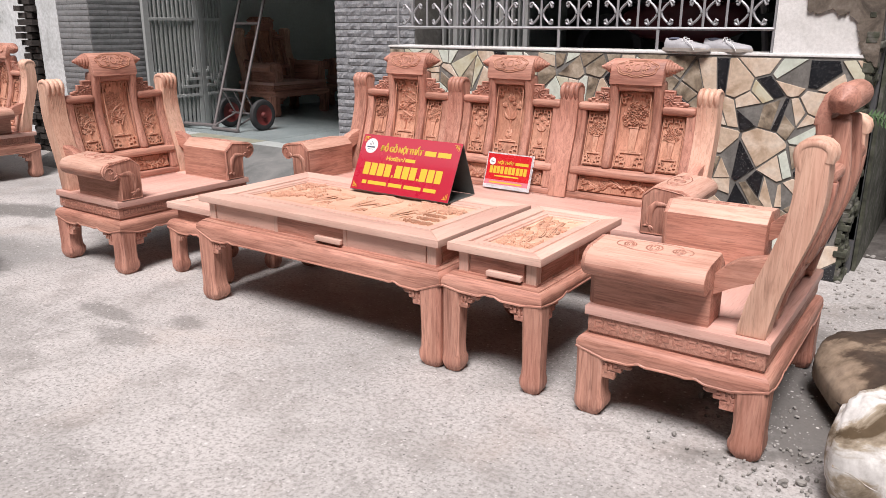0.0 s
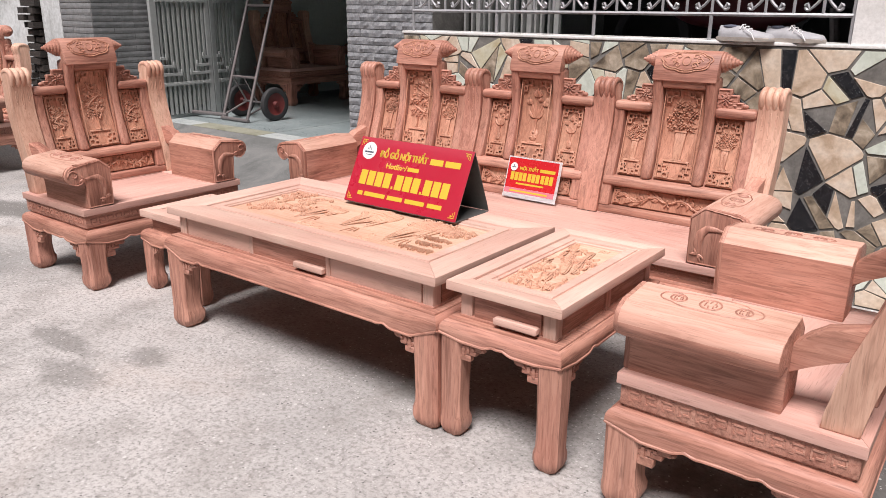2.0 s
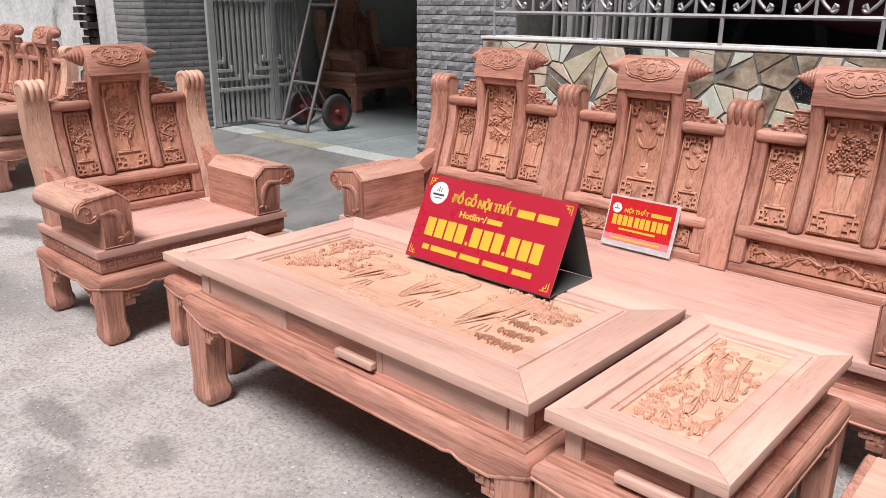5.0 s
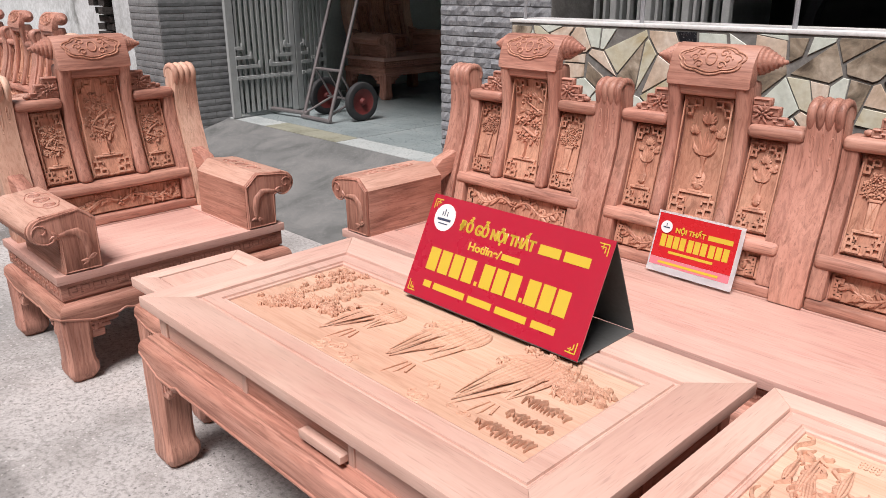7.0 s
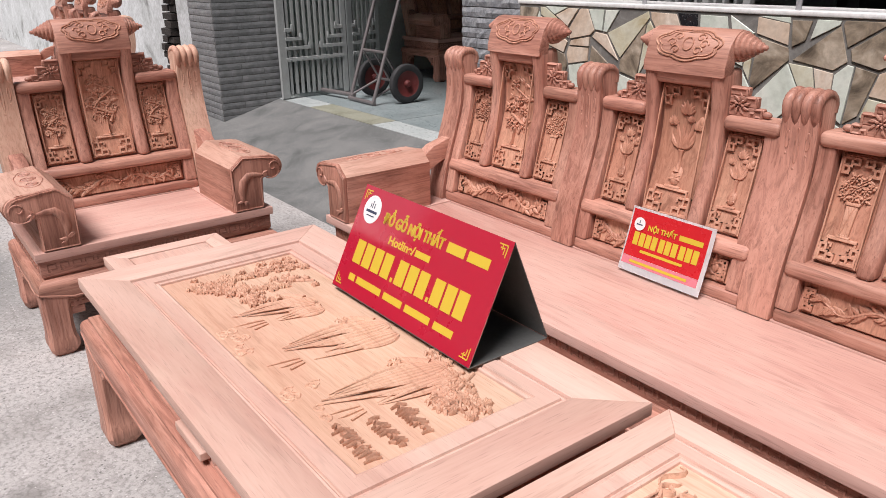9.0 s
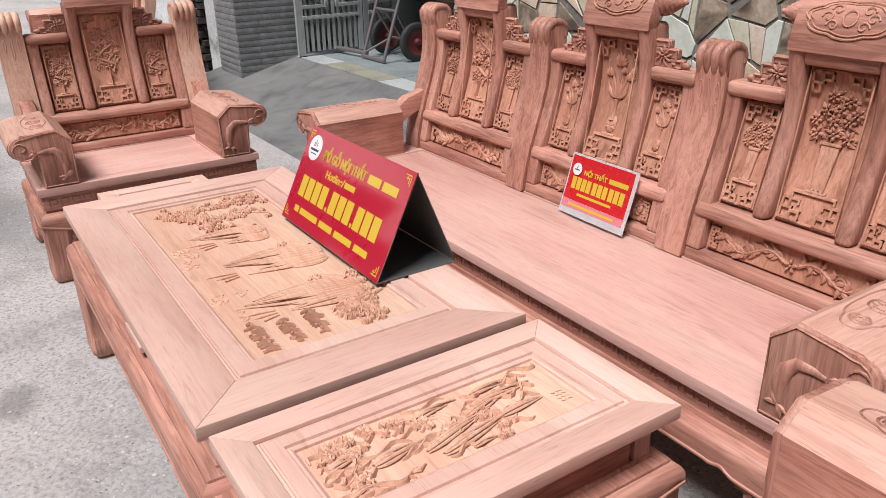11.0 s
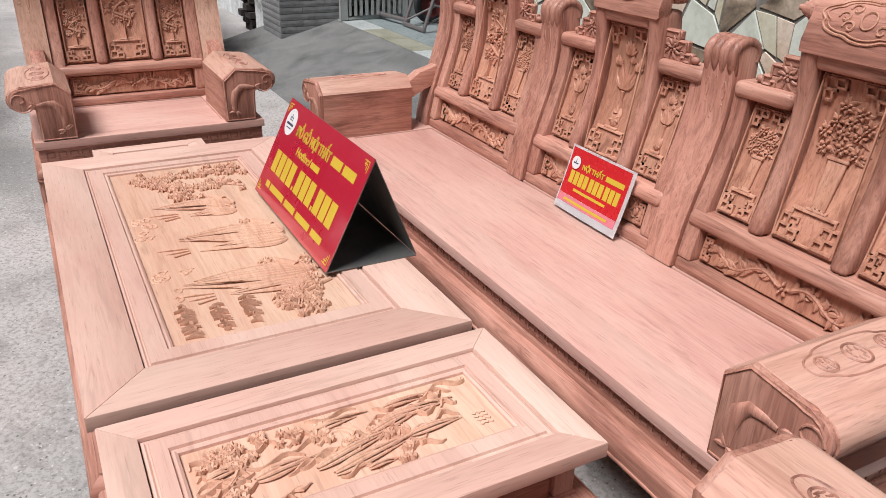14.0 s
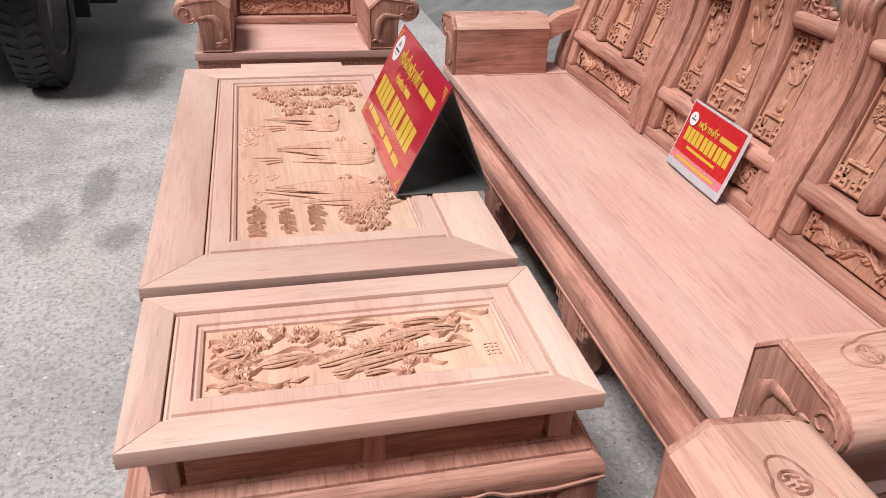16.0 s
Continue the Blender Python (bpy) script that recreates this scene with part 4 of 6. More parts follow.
# ---- tables ----
def plume(bm, head, tip, width, n, rng, rise=0.014):
    """A wing or tail of n close ridges that swell from a head and run out to parted tips."""
    head, tip = Vector(head), Vector(tip)
    d = tip - head
    side = Vector((d.y, -d.x, 0)).normalized()
    for i in range(n):
        k = (i - (n - 1) / 2) / (n / 2)
        reach = rng.uniform(0.72, 1.0) if i % 2 else rng.uniform(0.5, 0.85)
        splay = rng.uniform(-0.15, 0.15)
        pts, radii = [], []
        for q in range(13):
            s_ = q / 12
            spread = math.sin(math.pi * min(1, 0.12 + s_ ** 0.75 * 0.80))
            p = head + d * s_ * reach + side * width / 2 * (k * spread + (0.25 + splay) * s_ * s_)
            p.z += rise * (0.25 + 0.75 * (1 - k * k)) * math.sin(math.pi * min(1, 0.25 + 0.62 * s_)) - 0.001
            pts.append(p)
            radii.append(max(0.0016, width / n * 0.62 * spread * (1 - 0.55 * s_ ** 3)))
        tube(bm, pts, radii, 6, 0.8)


def leaves(bm, p, r, rng, n=5):
    """A small tuft of needles or petals."""
    for i in range(n):
        g = i * 2 * math.pi / n + rng.random()
        tube(bm, [(p[0], p[1], p[2] + 0.003), (p[0] + 0.6 * r * math.cos(g), p[1] + 0.6 * r * math.sin(g), p[2] + 0.006), (p[0] + r * math.cos(g + 0.3), p[1] + r * math.sin(g + 0.3), p[2])], [0.0026, 0.0042, 0.0010], 5, 1.6)


def bird_scene(bm, x0, x1, y0, y1, z, rng):
    """Relief of long-tailed birds among pines, clouds and verses, seen from above (x along, y across)."""
    W, D = x1 - x0, y1 - y0

    def at(a, b_, h=0.0):
        return (x0 + a * W, y0 + b_ * D, z + h)
    for a, b_, end, w in ((0.34, 0.74, 0.18, 0.09), (0.56, 0.92, 0.13, 0.135), (0.80, 0.88, 0.14, 0.125)):
        plume(bm, at(a, b_), at(a - 0.03, end), w, 11, rng)
        plume(bm, at(a + 0.05, b_ - 0.02), at(a + 0.045, end + 0.22), w * 0.6, 6, rng, 0.008)
        for i in range(16):
            k, r_ = rng.uniform(-1, 1), rng.random()
            p = at(a + 0.035 * k + 0.01, b_ - 0.02 - 0.16 * r_, 0.007 - 0.004 * k * k)
            bmesh.ops.create_icosphere(bm, subdivisions=1, radius=1, matrix=Matrix.Translation(p) @ Matrix.Rotation(rng.gauss(0, 0.3), 4, "Z") @ Matrix.Diagonal((0.0065, 0.011, 0.004, 1)))
        neck = [at(a - 0.02 - 0.055 * math.sin(q * 0.55), b_ - 0.06 - 0.055 * q + 0.004 * q * q, 0.006) for q in range(6)]
        tube(bm, neck, [0.015, 0.014, 0.011, 0.010, 0.011, 0.003], 8, 0.8)
        leaves(bm, neck[4], 0.022, rng, 7)
        for q in range(3):
            tube(bm, [at(a + 0.02 + 0.012 * q, end + 0.16, 0.002), at(a + 0.015 + 0.02 * q, end + 0.06, 0.003), at(a + 0.01 + 0.022 * q, end - 0.03 + 0.05 * q, 0.001)], [0.004, 0.003, 0.0012], 5)
    # twisted pine boughs with their tufts
    for pts in (((0.06, 0.14), (0.10, 0.28), (0.15, 0.36), (0.21, 0.42), (0.27, 0.40)), ((0.10, 0.28), (0.07, 0.46), (0.09, 0.62), (0.06, 0.80), (0.10, 0.94)), ((0.15, 0.36), (0.19, 0.55), (0.17, 0.72), (0.22, 0.90)), ((0.98, 0.72), (0.93, 0.80), (0.88, 0.74), (0.82, 0.88), (0.74, 0.94)), ((0.88, 0.74), (0.92, 0.62), (0.86, 0.96))):
        tube(bm, [at(a, b_, 0.003) for a, b_ in pts], [0.0075 - 0.001 * i for i in range(len(pts))], 6, 0.8)
        for (a, b_), (c_, d_) in zip(pts, pts[1:]):
            for k in range(13):
                f = rng.random()
                leaves(bm, at(min(0.985, max(0.015, a + (c_ - a) * f + rng.gauss(0, 0.018))), min(0.97, max(0.03, b_ + (d_ - b_) * f + rng.gauss(0, 0.045)))), rng.uniform(0.010, 0.019), rng, 6)
    # cloud curls
    for a, b_, k in ((0.43, 0.11, 5), (0.71, 0.08, 6), (0.69, 0.22, 2), (0.81, 0.15, 2), (0.47, 0.07, 3), (0.36, 0.09, 3)):
        for q in range(k):
            ca, cb = a + rng.uniform(-0.03, 0.03), b_ + rng.uniform(-0.04, 0.04)
            cu = [at(ca + (0.016 - 0.0011 * i) * math.cos(i * 0.6 + q * 2), cb + 2.2 * (0.016 - 0.0011 * i) * math.sin(i * 0.6 + q * 2), 0.0) for i in range(11)]
            tube(bm, cu, 0.0042, 5, 0.8)
    # four columns of cut brush strokes
    for b0, b1, a0, a1 in ((0.06, 0.16, 0.85, 0.985), (0.235, 0.325, 0.87, 0.98), (0.40, 0.495, 0.865, 0.975), (0.575, 0.68, 0.88, 0.955)):
        n = round((a1 - a0) * W / 0.0105)
        for i in range(n):
            ca = a0 + (a1 - a0) * (i + 0.5) / n
            w0 = b0 + (b1 - b0) * rng.choice((0.0, 0.05, 0.3))
            w1 = b0 + (b1 - b0) * rng.choice((0.7, 0.95, 1.0))
            bend = rng.uniform(-0.004, 0.004)
            tube(bm, [at(ca, w0, 0.004), at(ca + bend, (w0 + w1) / 2, 0.007), at(ca + 0.004, w1, 0.004)], [0.0014, 0.0021, 0.0013], 5, 3.2)
            if i % 2 and i < n - 1:
                wm = rng.uniform(w0, w1)
                tube(bm, [at(ca, wm, 0.005), at(ca + (a1 - a0) / n, wm + 0.02, 0.006)], 0.0016, 5, 2.8)


def mountain_scene(bm, x0, x1, y0, y1, z, rng):
    """Relief of rocks, boats, pines and drawn-out clouds along a side table's top (long way y)."""
    W, D = x1 - x0, y1 - y0

    def at(a, b_, h=0.0):
        return (x0 + W * min(0.97, max(0.03, a)), y0 + D * min(0.985, max(0.015, b_)), z + h)
    # hills: bundles of long ridges
    for h, t_, w, n in (((0.84, 0.40), (0.56, 0.80), 0.030, 5), ((0.72, 0.36), (0.44, 0.70), 0.024, 4), ((0.50, 0.55), (0.22, 0.86), 0.028, 5), ((0.36, 0.62), (0.28, 0.97), 0.024, 4), ((0.62, 0.18), (0.50, 0.40), 0.032, 5), ((0.44, 0.05), (0.34, 0.20), 0.022, 4), ((0.66, 0.68), (0.60, 0.90), 0.022, 4), ((0.90, 0.05), (0.80, 0.18), 0.026, 4), ((0.22, 0.40), (0.12, 0.62), 0.020, 4), ((0.18, 0.66), (0.14, 0.86), 0.018, 3), ((0.92, 0.50), (0.88, 0.62), 0.012, 3)):
        plume(bm, at(*h), at(*t_), w, n, rng, 0.012)
    # streaks of cloud and water
    for i in range(46):
        b_, L = rng.uniform(0.05, 0.95), rng.uniform(0.03, 0.10)
        a = 0.70 - 0.35 * b_ + rng.gauss(0, 0.20)
        pts = [at(a + 0.05 * math.sin(k * 0.9 + i), b_ + L * (k / 8 - 0.5) / D, 0.001) for k in range(9)]
        tube(bm, pts, [0.0014 + 0.0036 * math.sin(math.pi * (k + 0.5) / 9) for k in range(9)], 5, 1.9)
    # pines
    for a, b_ in ((0.20, 0.07), (0.30, 0.11), (0.16, 0.14), (0.36, 0.16), (0.14, 0.24), (0.20, 0.33), (0.30, 0.42), (0.52, 0.50), (0.46, 0.60), (0.84, 0.64), (0.78, 0.13)):
        tube(bm, [at(a + 0.12, b_ - 0.02, 0.002), at(a + 0.05, b_ + 0.01, 0.004), at(a, b_, 0.003)], [0.004, 0.003, 0.002], 5)
        for k in range(7):
            leaves(bm, at(a + rng.gauss(0, 0.05), b_ + rng.gauss(0, 0.022)), rng.uniform(0.008, 0.013), rng, 6)
    # two boats
    for a, b_ in ((0.88, 0.29), (0.72, 0.09)):
        tube(bm, [at(a, b_ - 0.03, 0.003), at(a + 0.02, b_, 0.005), at(a - 0.03, b_ + 0.035, 0.004)], [0.002, 0.006, 0.001], 6, 0.8)
    for cx, cy, r in ((0.60, 0.07, 0.026), (0.40, 0.47, 0.040), (0.52, 0.64, 0.03)):
        for k in range(3):
            c0 = Vector(at(cx, cy, 0.001))
            tube(bm, [c0 + Vector((r * (1 - 0.25 * k) * math.cos(a * 0.35), r * (1 - 0.25 * k) * math.sin(a * 0.35), 0)) for a in range(12)], 0.0024, 4)
    for i in range(4):
        for j in range(3):
            tube(bm, [at(0.62 + 0.055 * i, 0.915 + 0.018 * j, 0.002), at(0.645 + 0.055 * i, 0.925 + 0.018 * j, 0.003)], 0.0024, 4)


def handle(root, x, y, z, parent):
    bm = bmesh.new()
    prism(bm, [(-0.078, -0.009), (-0.074, -0.013), (0.074, -0.013), (0.078, -0.009), (0.078, 0.007), (0.072, 0.011), (-0.072, 0.011), (-0.078, 0.007)], "y", -0.024, 0.0, 0.003)
    part("handle", moved(bm, pose(x, y, z)), PALE["x"], parent)


def carved_table(name, W, D, H, slab, fr, label, drawers, sides, scene_fn, seed, lw, margins, low, handles=()):
    """A low table: framed carved top, frieze with drawer fronts, bulging stand. Front face at y = 0."""
    root = thing(name, label, "table", "carved tables")
    m2 = margins
    zt = H - 0.003
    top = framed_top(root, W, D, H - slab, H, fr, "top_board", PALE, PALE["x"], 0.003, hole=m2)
    # the sunk carved field
    bm = bmesh.new()
    box(bm, -W / 2 + m2 - 0.006, W / 2 - m2 + 0.006, m2 - 0.006, D - m2 + 0.006, zt - 0.020, zt - 0.012)
    field = part("carved_field", bm, CARVE_PALE, top)
    bm = bmesh.new()
    scene_fn(bm, -W / 2 + m2, W / 2 - m2, m2, D - m2, zt - 0.0125, random.Random(seed))
    tagged(part("carving", bm, CARVE_SHADED, field), "low relief in a darker tone standing in for shaded cuts", kind="stuff")
    # frieze
    inset, zb = 0.035, H * 0.755
    bm = bmesh.new()
    box(bm, -W / 2 + inset + 0.012, W / 2 - inset - 0.012, inset + 0.012, D - inset - 0.012, zb - 0.005, H - slab + 0.004)
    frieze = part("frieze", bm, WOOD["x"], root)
    bm = bmesh.new()
    box(bm, -W / 2 + 0.004, W / 2 - 0.004, 0.004, D - 0.004, zb - 0.02, zb + 0.009, 0.005)
    part("moulding", bm, WOOD["x"], frieze)
    bm = bmesh.new()
    box(bm, -W / 2 + inset - 0.004, W / 2 - inset + 0.004, inset - 0.004, D - inset + 0.004, zb - 0.01, zb + 0.017, 0.004)
    part("moulding", bm, WOOD["x"], frieze)
    for x in (-W / 2 + inset + 0.022, W / 2 - inset - 0.022):
        for y in (inset + 0.022, D - inset - 0.022):
            bm = bmesh.new()
            box(bm, x - 0.022, x + 0.022, y - 0.022, y + 0.022, zb, H - slab, 0.003)
            part("corner_block", bm, PALE["z"], frieze)
    cuts = [-W / 2 + inset + 0.044 + (W - 2 * inset - 0.088) * f for f in drawers]
    for i, (a, b_) in enumerate(zip(cuts, cuts[1:])):
        for yy, turn in ((0, 0), (D, 180)):
            bm = bmesh.new()
            box(bm, a + 0.009, b_ - 0.009, inset + 0.002, inset + 0.02, zb + 0.008, H - slab - 0.006, 0.003)
            dr = part("drawer_front", moved(bm, pose(0, yy, 0, 0, 0, turn)), (PALE if i % 2 == 0 and len(cuts) > 2 else WOOD)["x"], frieze)
            if turn == 0 and i in handles:
                handle(root, b_ - 0.088, inset, zb + 0.036, frieze)
            if i and yy == 0:
                bm = bmesh.new()
                box(bm, a - 0.011, a + 0.011, inset - 0.002, inset + 0.02, zb, H - slab, 0.003)
                part("divider", bm, PALE["z"], frieze)
    cuts = [inset + 0.044 + (D - 2 * inset - 0.088) * f for f in sides]
    for i, (a, b_) in enumerate(zip(cuts, cuts[1:])):
        for s in (-1, 1):
            bm = bmesh.new()
            box(bm, *sorted((s * (W / 2 - inset - 0.002), s * (W / 2 - inset - 0.02))), a + 0.009, b_ - 0.009, zb + 0.008, H - slab - 0.006, 0.003)
            part("side_panel", bm, WOOD["y"], frieze)
            if i:
                bm = bmesh.new()
                box(bm, *sorted((s * (W / 2 - inset + 0.002), s * (W / 2 - inset - 0.02))), a - 0.02, a + 0.02, zb, H - slab, 0.003)
                part("divider", bm, WOOD["z"], frieze)
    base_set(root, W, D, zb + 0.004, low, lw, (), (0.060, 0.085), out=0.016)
    return root


table = carved_table("tea_table", 1.48, 0.78, 0.553, 0.032, 0.117, "low rosewood tea table with carved bird scene, holding a red sign", (0, 0.33, 0.66, 1), (0, 0.5, 1),
                     bird_scene, 4, 0.112, 0.184, 0.335, (1,))
table.matrix_basis = pose(-2.265, 2.322, 0)
side = carved_table("side_table", 0.42, 0.775, 0.553, 0.032, 0.061, "narrow rosewood side table with carved landscape top", (0, 1), (0, 0.5, 1), mountain_scene, 9, 0.09, 0.117, 0.365, (0,))
side.matrix_basis = pose(-1.28, 2.335, 0)

stool = thing("carved_stool", "small square rosewood stool with framed top beside armchair", "stool")
base_set(stool, 0.44, 0.42, 0.315, 0.25, 0.085, (), (0.045, 0.05), out=0.01)
bm = bmesh.new()
box(bm, -0.185, 0.185, 0.035, 0.385, 0.305, 0.385)
part("waist", bm, WOOD["x"], stool)
framed_top(stool, 0.45, 0.43, 0.38, 0.415, 0.07, "top_board", y0=-0.005)
stool.matrix_basis = pose(-3.31, 2.51, 0)


# ---- signs ----
def letters(text, size, mat, m, parent, name="lettering", width=None, extrude=0.0004):
    cu = bpy.data.curves.new(name, "FONT")
    cu.body, cu.size, cu.extrude, cu.offset = text, size, extrude, 0.0009
    tmp = bpy.data.objects.new(name, cu)
    scene.collection.objects.link(tmp)
    bpy.context.view_layer.update()
    me = bpy.data.meshes.new_from_object(tmp.evaluated_get(bpy.context.evaluated_depsgraph_get()))
    bpy.data.objects.remove(tmp)
    xs = [v_.co.x for v_ in me.vertices] or [0, 1]
    k = width / (max(xs) - min(xs)) if width else 1
    me.transform(Matrix.Diagonal((k, 1, 1, 1)) @ Matrix.Translation((-min(xs), 0, 0)))
    me.materials.clear()
    me.materials.append(mat)
    ob = new(name, me)
    ob.parent, ob.matrix_basis = parent, m
    return ob


def bars(rects, mat, m, parent, name="print_bar", t=0.0005):
    """Plain bars (x, y, width, height) on a sign's face, for print that is not lettered."""
    for x, y, w, h in rects:
        bm = bmesh.new()
        box(bm, x, x + w, y, y + h, 0, t)
        ob = part(name, bm, mat, parent)
        ob.matrix_basis = m


def disc(r, mat, m, parent, name="badge"):
    bm = bmesh.new()
    lathe(bm, [(r, 0), (r, 0.0006)], Matrix.Identity(4), 32)
    ob = part(name, bm, mat, parent)
    ob.matrix_basis = m
    return ob


SW, SH = 0.622, 0.305
tent = thing("tent_sign", "red folded tabletop sign with yellow print standing on tea table", "sign")
rise, run = 0.268, 0.133
ang = math.degrees(math.atan2(rise, run))
face_m = pose(0, 0, 0.003, ang, 0, 0)
bm = bmesh.new()
box(bm, 0, SW, 0, SH - 0.004, -0.002, 0.0)
front = part("front_panel", bm, [SIGN_RED], tent)
front.matrix_basis = face_m
bm = bmesh.new()
box(bm, 0.001, SW - 0.001, 0, SH - 0.004, -0.0042, -0.0022)
part("front_backing", bm, SHEET, front)
bm = bmesh.new()
yb = 0.243
hyp = math.hypot(rise, yb - run)
box(bm, 0, SW, 0, hyp, -0.002, 0.0)
back = part("back_panel", bm, SHEET, tent)
back.matrix_basis = pose(0, yb, 0.003, 180 - math.degrees(math.atan2(rise, yb - run)), 0, 0)
bm = bmesh.new()
box(bm, 0, SW, 0.0, yb, 0.0, 0.002)
part("floor_panel", bm, SHEET, tent)
tent.matrix_basis = pose(-2.488, 2.889, 0.5535)
lay = face_m @ pose(0, 0, 0.0006)
for dx in (-0.0014, 0.0, 0.0014):
    letters("ĐỒ GỖ NỘI THẤT", 0.041, SIGN_YELLOW, lay @ pose(0.132 + dx, 0.218, 0.05 * abs(dx)), tent, "lettering", 0.268)
bars([(0.415, 0.218, 0.068, 0.026), (0.495, 0.218, 0.078, 0.026)], SIGN_YELLOW, lay, tent)
letters("Hotline/", 0.032, SIGN_YELLOW, lay @ pose(0.185, 0.173, 0), tent, "lettering", 0.118)
bars([(0.307, 0.174, 0.062, 0.017)], SIGN_YELLOW, lay, tent)
digits = []
for g, (x, n) in enumerate(((0.055, 4), (0.262, 3), (0.418, 3))):
    digits += [(x + i * 0.0465, 0.085, 0.039, 0.066) for i in range(n)]
digits += [(0.244, 0.085, 0.010, 0.012), (0.403, 0.085, 0.010, 0.012)]
bars(digits, SIGN_YELLOW, lay, tent)
bars([(0.066, 0.036, 0.030, 0.019), (0.106, 0.036, 0.120, 0.019), (0.240, 0.036, 0.085, 0.019), (0.340, 0.036, 0.105, 0.019), (0.462, 0.036, 0.075, 0.019)], SIGN_YELLOW, lay, tent)
corner = [(0, 0, 0.030, 0.003), (0, 0, 0.003, 0.030), (0.008, 0.008, 0.016, 0.003), (0.008, 0.008, 0.003, 0.016), (0.016, 0.003, 0.003, 0.012)]
for cx, cy, sx, sy in ((0.012, 0.012, 1, 1), (SW - 0.012, 0.012, -1, 1), (0.012, SH - 0.016, 1, -1), (SW - 0.012, SH - 0.016, -1, -1)):
    bars([(cx + (sx * x if sx > 0 else -x - w), cy + (y if sy > 0 else -y - h), w, h) for x, y, w, h in corner], SIGN_YELLOW, lay, tent, "corner_ornament")
b_ = disc(0.040, SIGN_WHITE, lay @ pose(0.066, 0.240, 0), tent)
bars([(-0.026, -0.010, 0.052, 0.007), (-0.018, -0.020, 0.036, 0.003), (-0.004, 0.004, 0.003, 0.020), (-0.012, 0.004, 0.003, 0.012), (0.006, 0.004, 0.003, 0.014)], SIGN_INK, pose(0, 0, 0.0008), b_)

card = thing("price_card", "laminated red card leaning on bench back", "card")
CW, CH = 0.325, 0.218
bm = bmesh.new()
n = 10
grid = [[bm.verts.new((CW * i / n, CH * j / n, 0.010 * math.sin(math.pi * i / n) * (1 - j / n) * 0.4 + 0.012 * ((j / n - 0.5) ** 2))) for i in range(n + 1)] for j in range(n + 1)]
for j in range(n):
    for i in range(n):
        bm.faces.new((grid[j][i], grid[j][i + 1], grid[j + 1][i + 1], grid[j + 1][i]))
bmesh.ops.solidify(bm, geom=bm.faces[:], thickness=0.0012)
part("sheet", bm, PAPER, card)


def on_card(x, y, w, h, mat, name, lift):
    bm = bmesh.new()
    k = 8
    up = lambda u, v_: 0.010 * math.sin(math.pi * u / CW) * (1 - v_ / CH) * 0.4 + 0.012 * ((v_ / CH - 0.5) ** 2) + lift
    g = [[bm.verts.new((x + w * i / k, y + h * j / k, up(x + w * i / k, y + h * j / k))) for i in range(k + 1)] for j in range(k + 1)]
    for j in range(k):
        for i in range(k):
            bm.faces.new((g[j][i], g[j][i + 1], g[j + 1][i + 1], g[j + 1][i]))
    part(name, bm, mat, card)


on_card(0.006, 0.052, CW - 0.022, CH - 0.060, CARD_RED, "red_field", 0.0006)
on_card(0.006, 0.024, CW - 0.022, 0.027, CARD_PINK, "pink_band", 0.0006)
letters("NỘI THẤT", 0.024, SIGN_YELLOW, pose(0.080, 0.150, 0.0040), card, "lettering", 0.115)
on_card(0.203, 0.150, 0.090, 0.017, SIGN_YELLOW, "print_bar", 0.0012)
for x, k in ((0.030, 4), (0.136, 3), (0.216, 3)):
    for i in range(k):
        on_card(x + 0.0255 * i, 0.092, 0.021, 0.044, SIGN_YELLOW, "print_bar", 0.0012)
on_card(0.070, 0.072, 0.17, 0.009, SIGN_YELLOW, "print_bar", 0.0012)
on_card(0.040, 0.032, 0.23, 0.009, SIGN_YELLOW, "print_bar", 0.0012)
ob = disc(0.022, SIGN_WHITE, pose(0.043, 0.163, 0.0042), card)
bars([(-0.012, -0.004, 0.024, 0.004), (-0.002, 0.002, 0.003, 0.010)], SIGN_INK, pose(0, 0, 0.0008), ob)
card.matrix_basis = pose(-2.272, 3.868, 0.4255, 73, 0, -1)

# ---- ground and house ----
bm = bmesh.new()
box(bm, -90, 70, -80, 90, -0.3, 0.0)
whole("ground", bm, CONCRETE, "worn grey concrete lane with pale chips, damp stains and painted furniture shade", "ground", "", "structure")

GZ = 0.27
bm = bmesh.new()
prism(bm, [(3.75, -0.02), (4.0, 0.012), (4.4, 0.125), (4.93, GZ - 0.004), (5.06, GZ - 0.004), (5.06, -0.02)], "x", -7.9, -3.75)
whole("ramp", bm, APRON, "smooth grey concrete ramp up to garage floor", "ramp", "", "structure", 3)

floor = thing("garage_floor", "grey green tiled garage floor", "floor", "", "structure")
bm = bmesh.new()
box(bm, -9.0, -3.3, 4.935, 11.0, -0.1, GZ - 0.012)
part("floor_bed", bm, GROUT, floor)
shared = {}
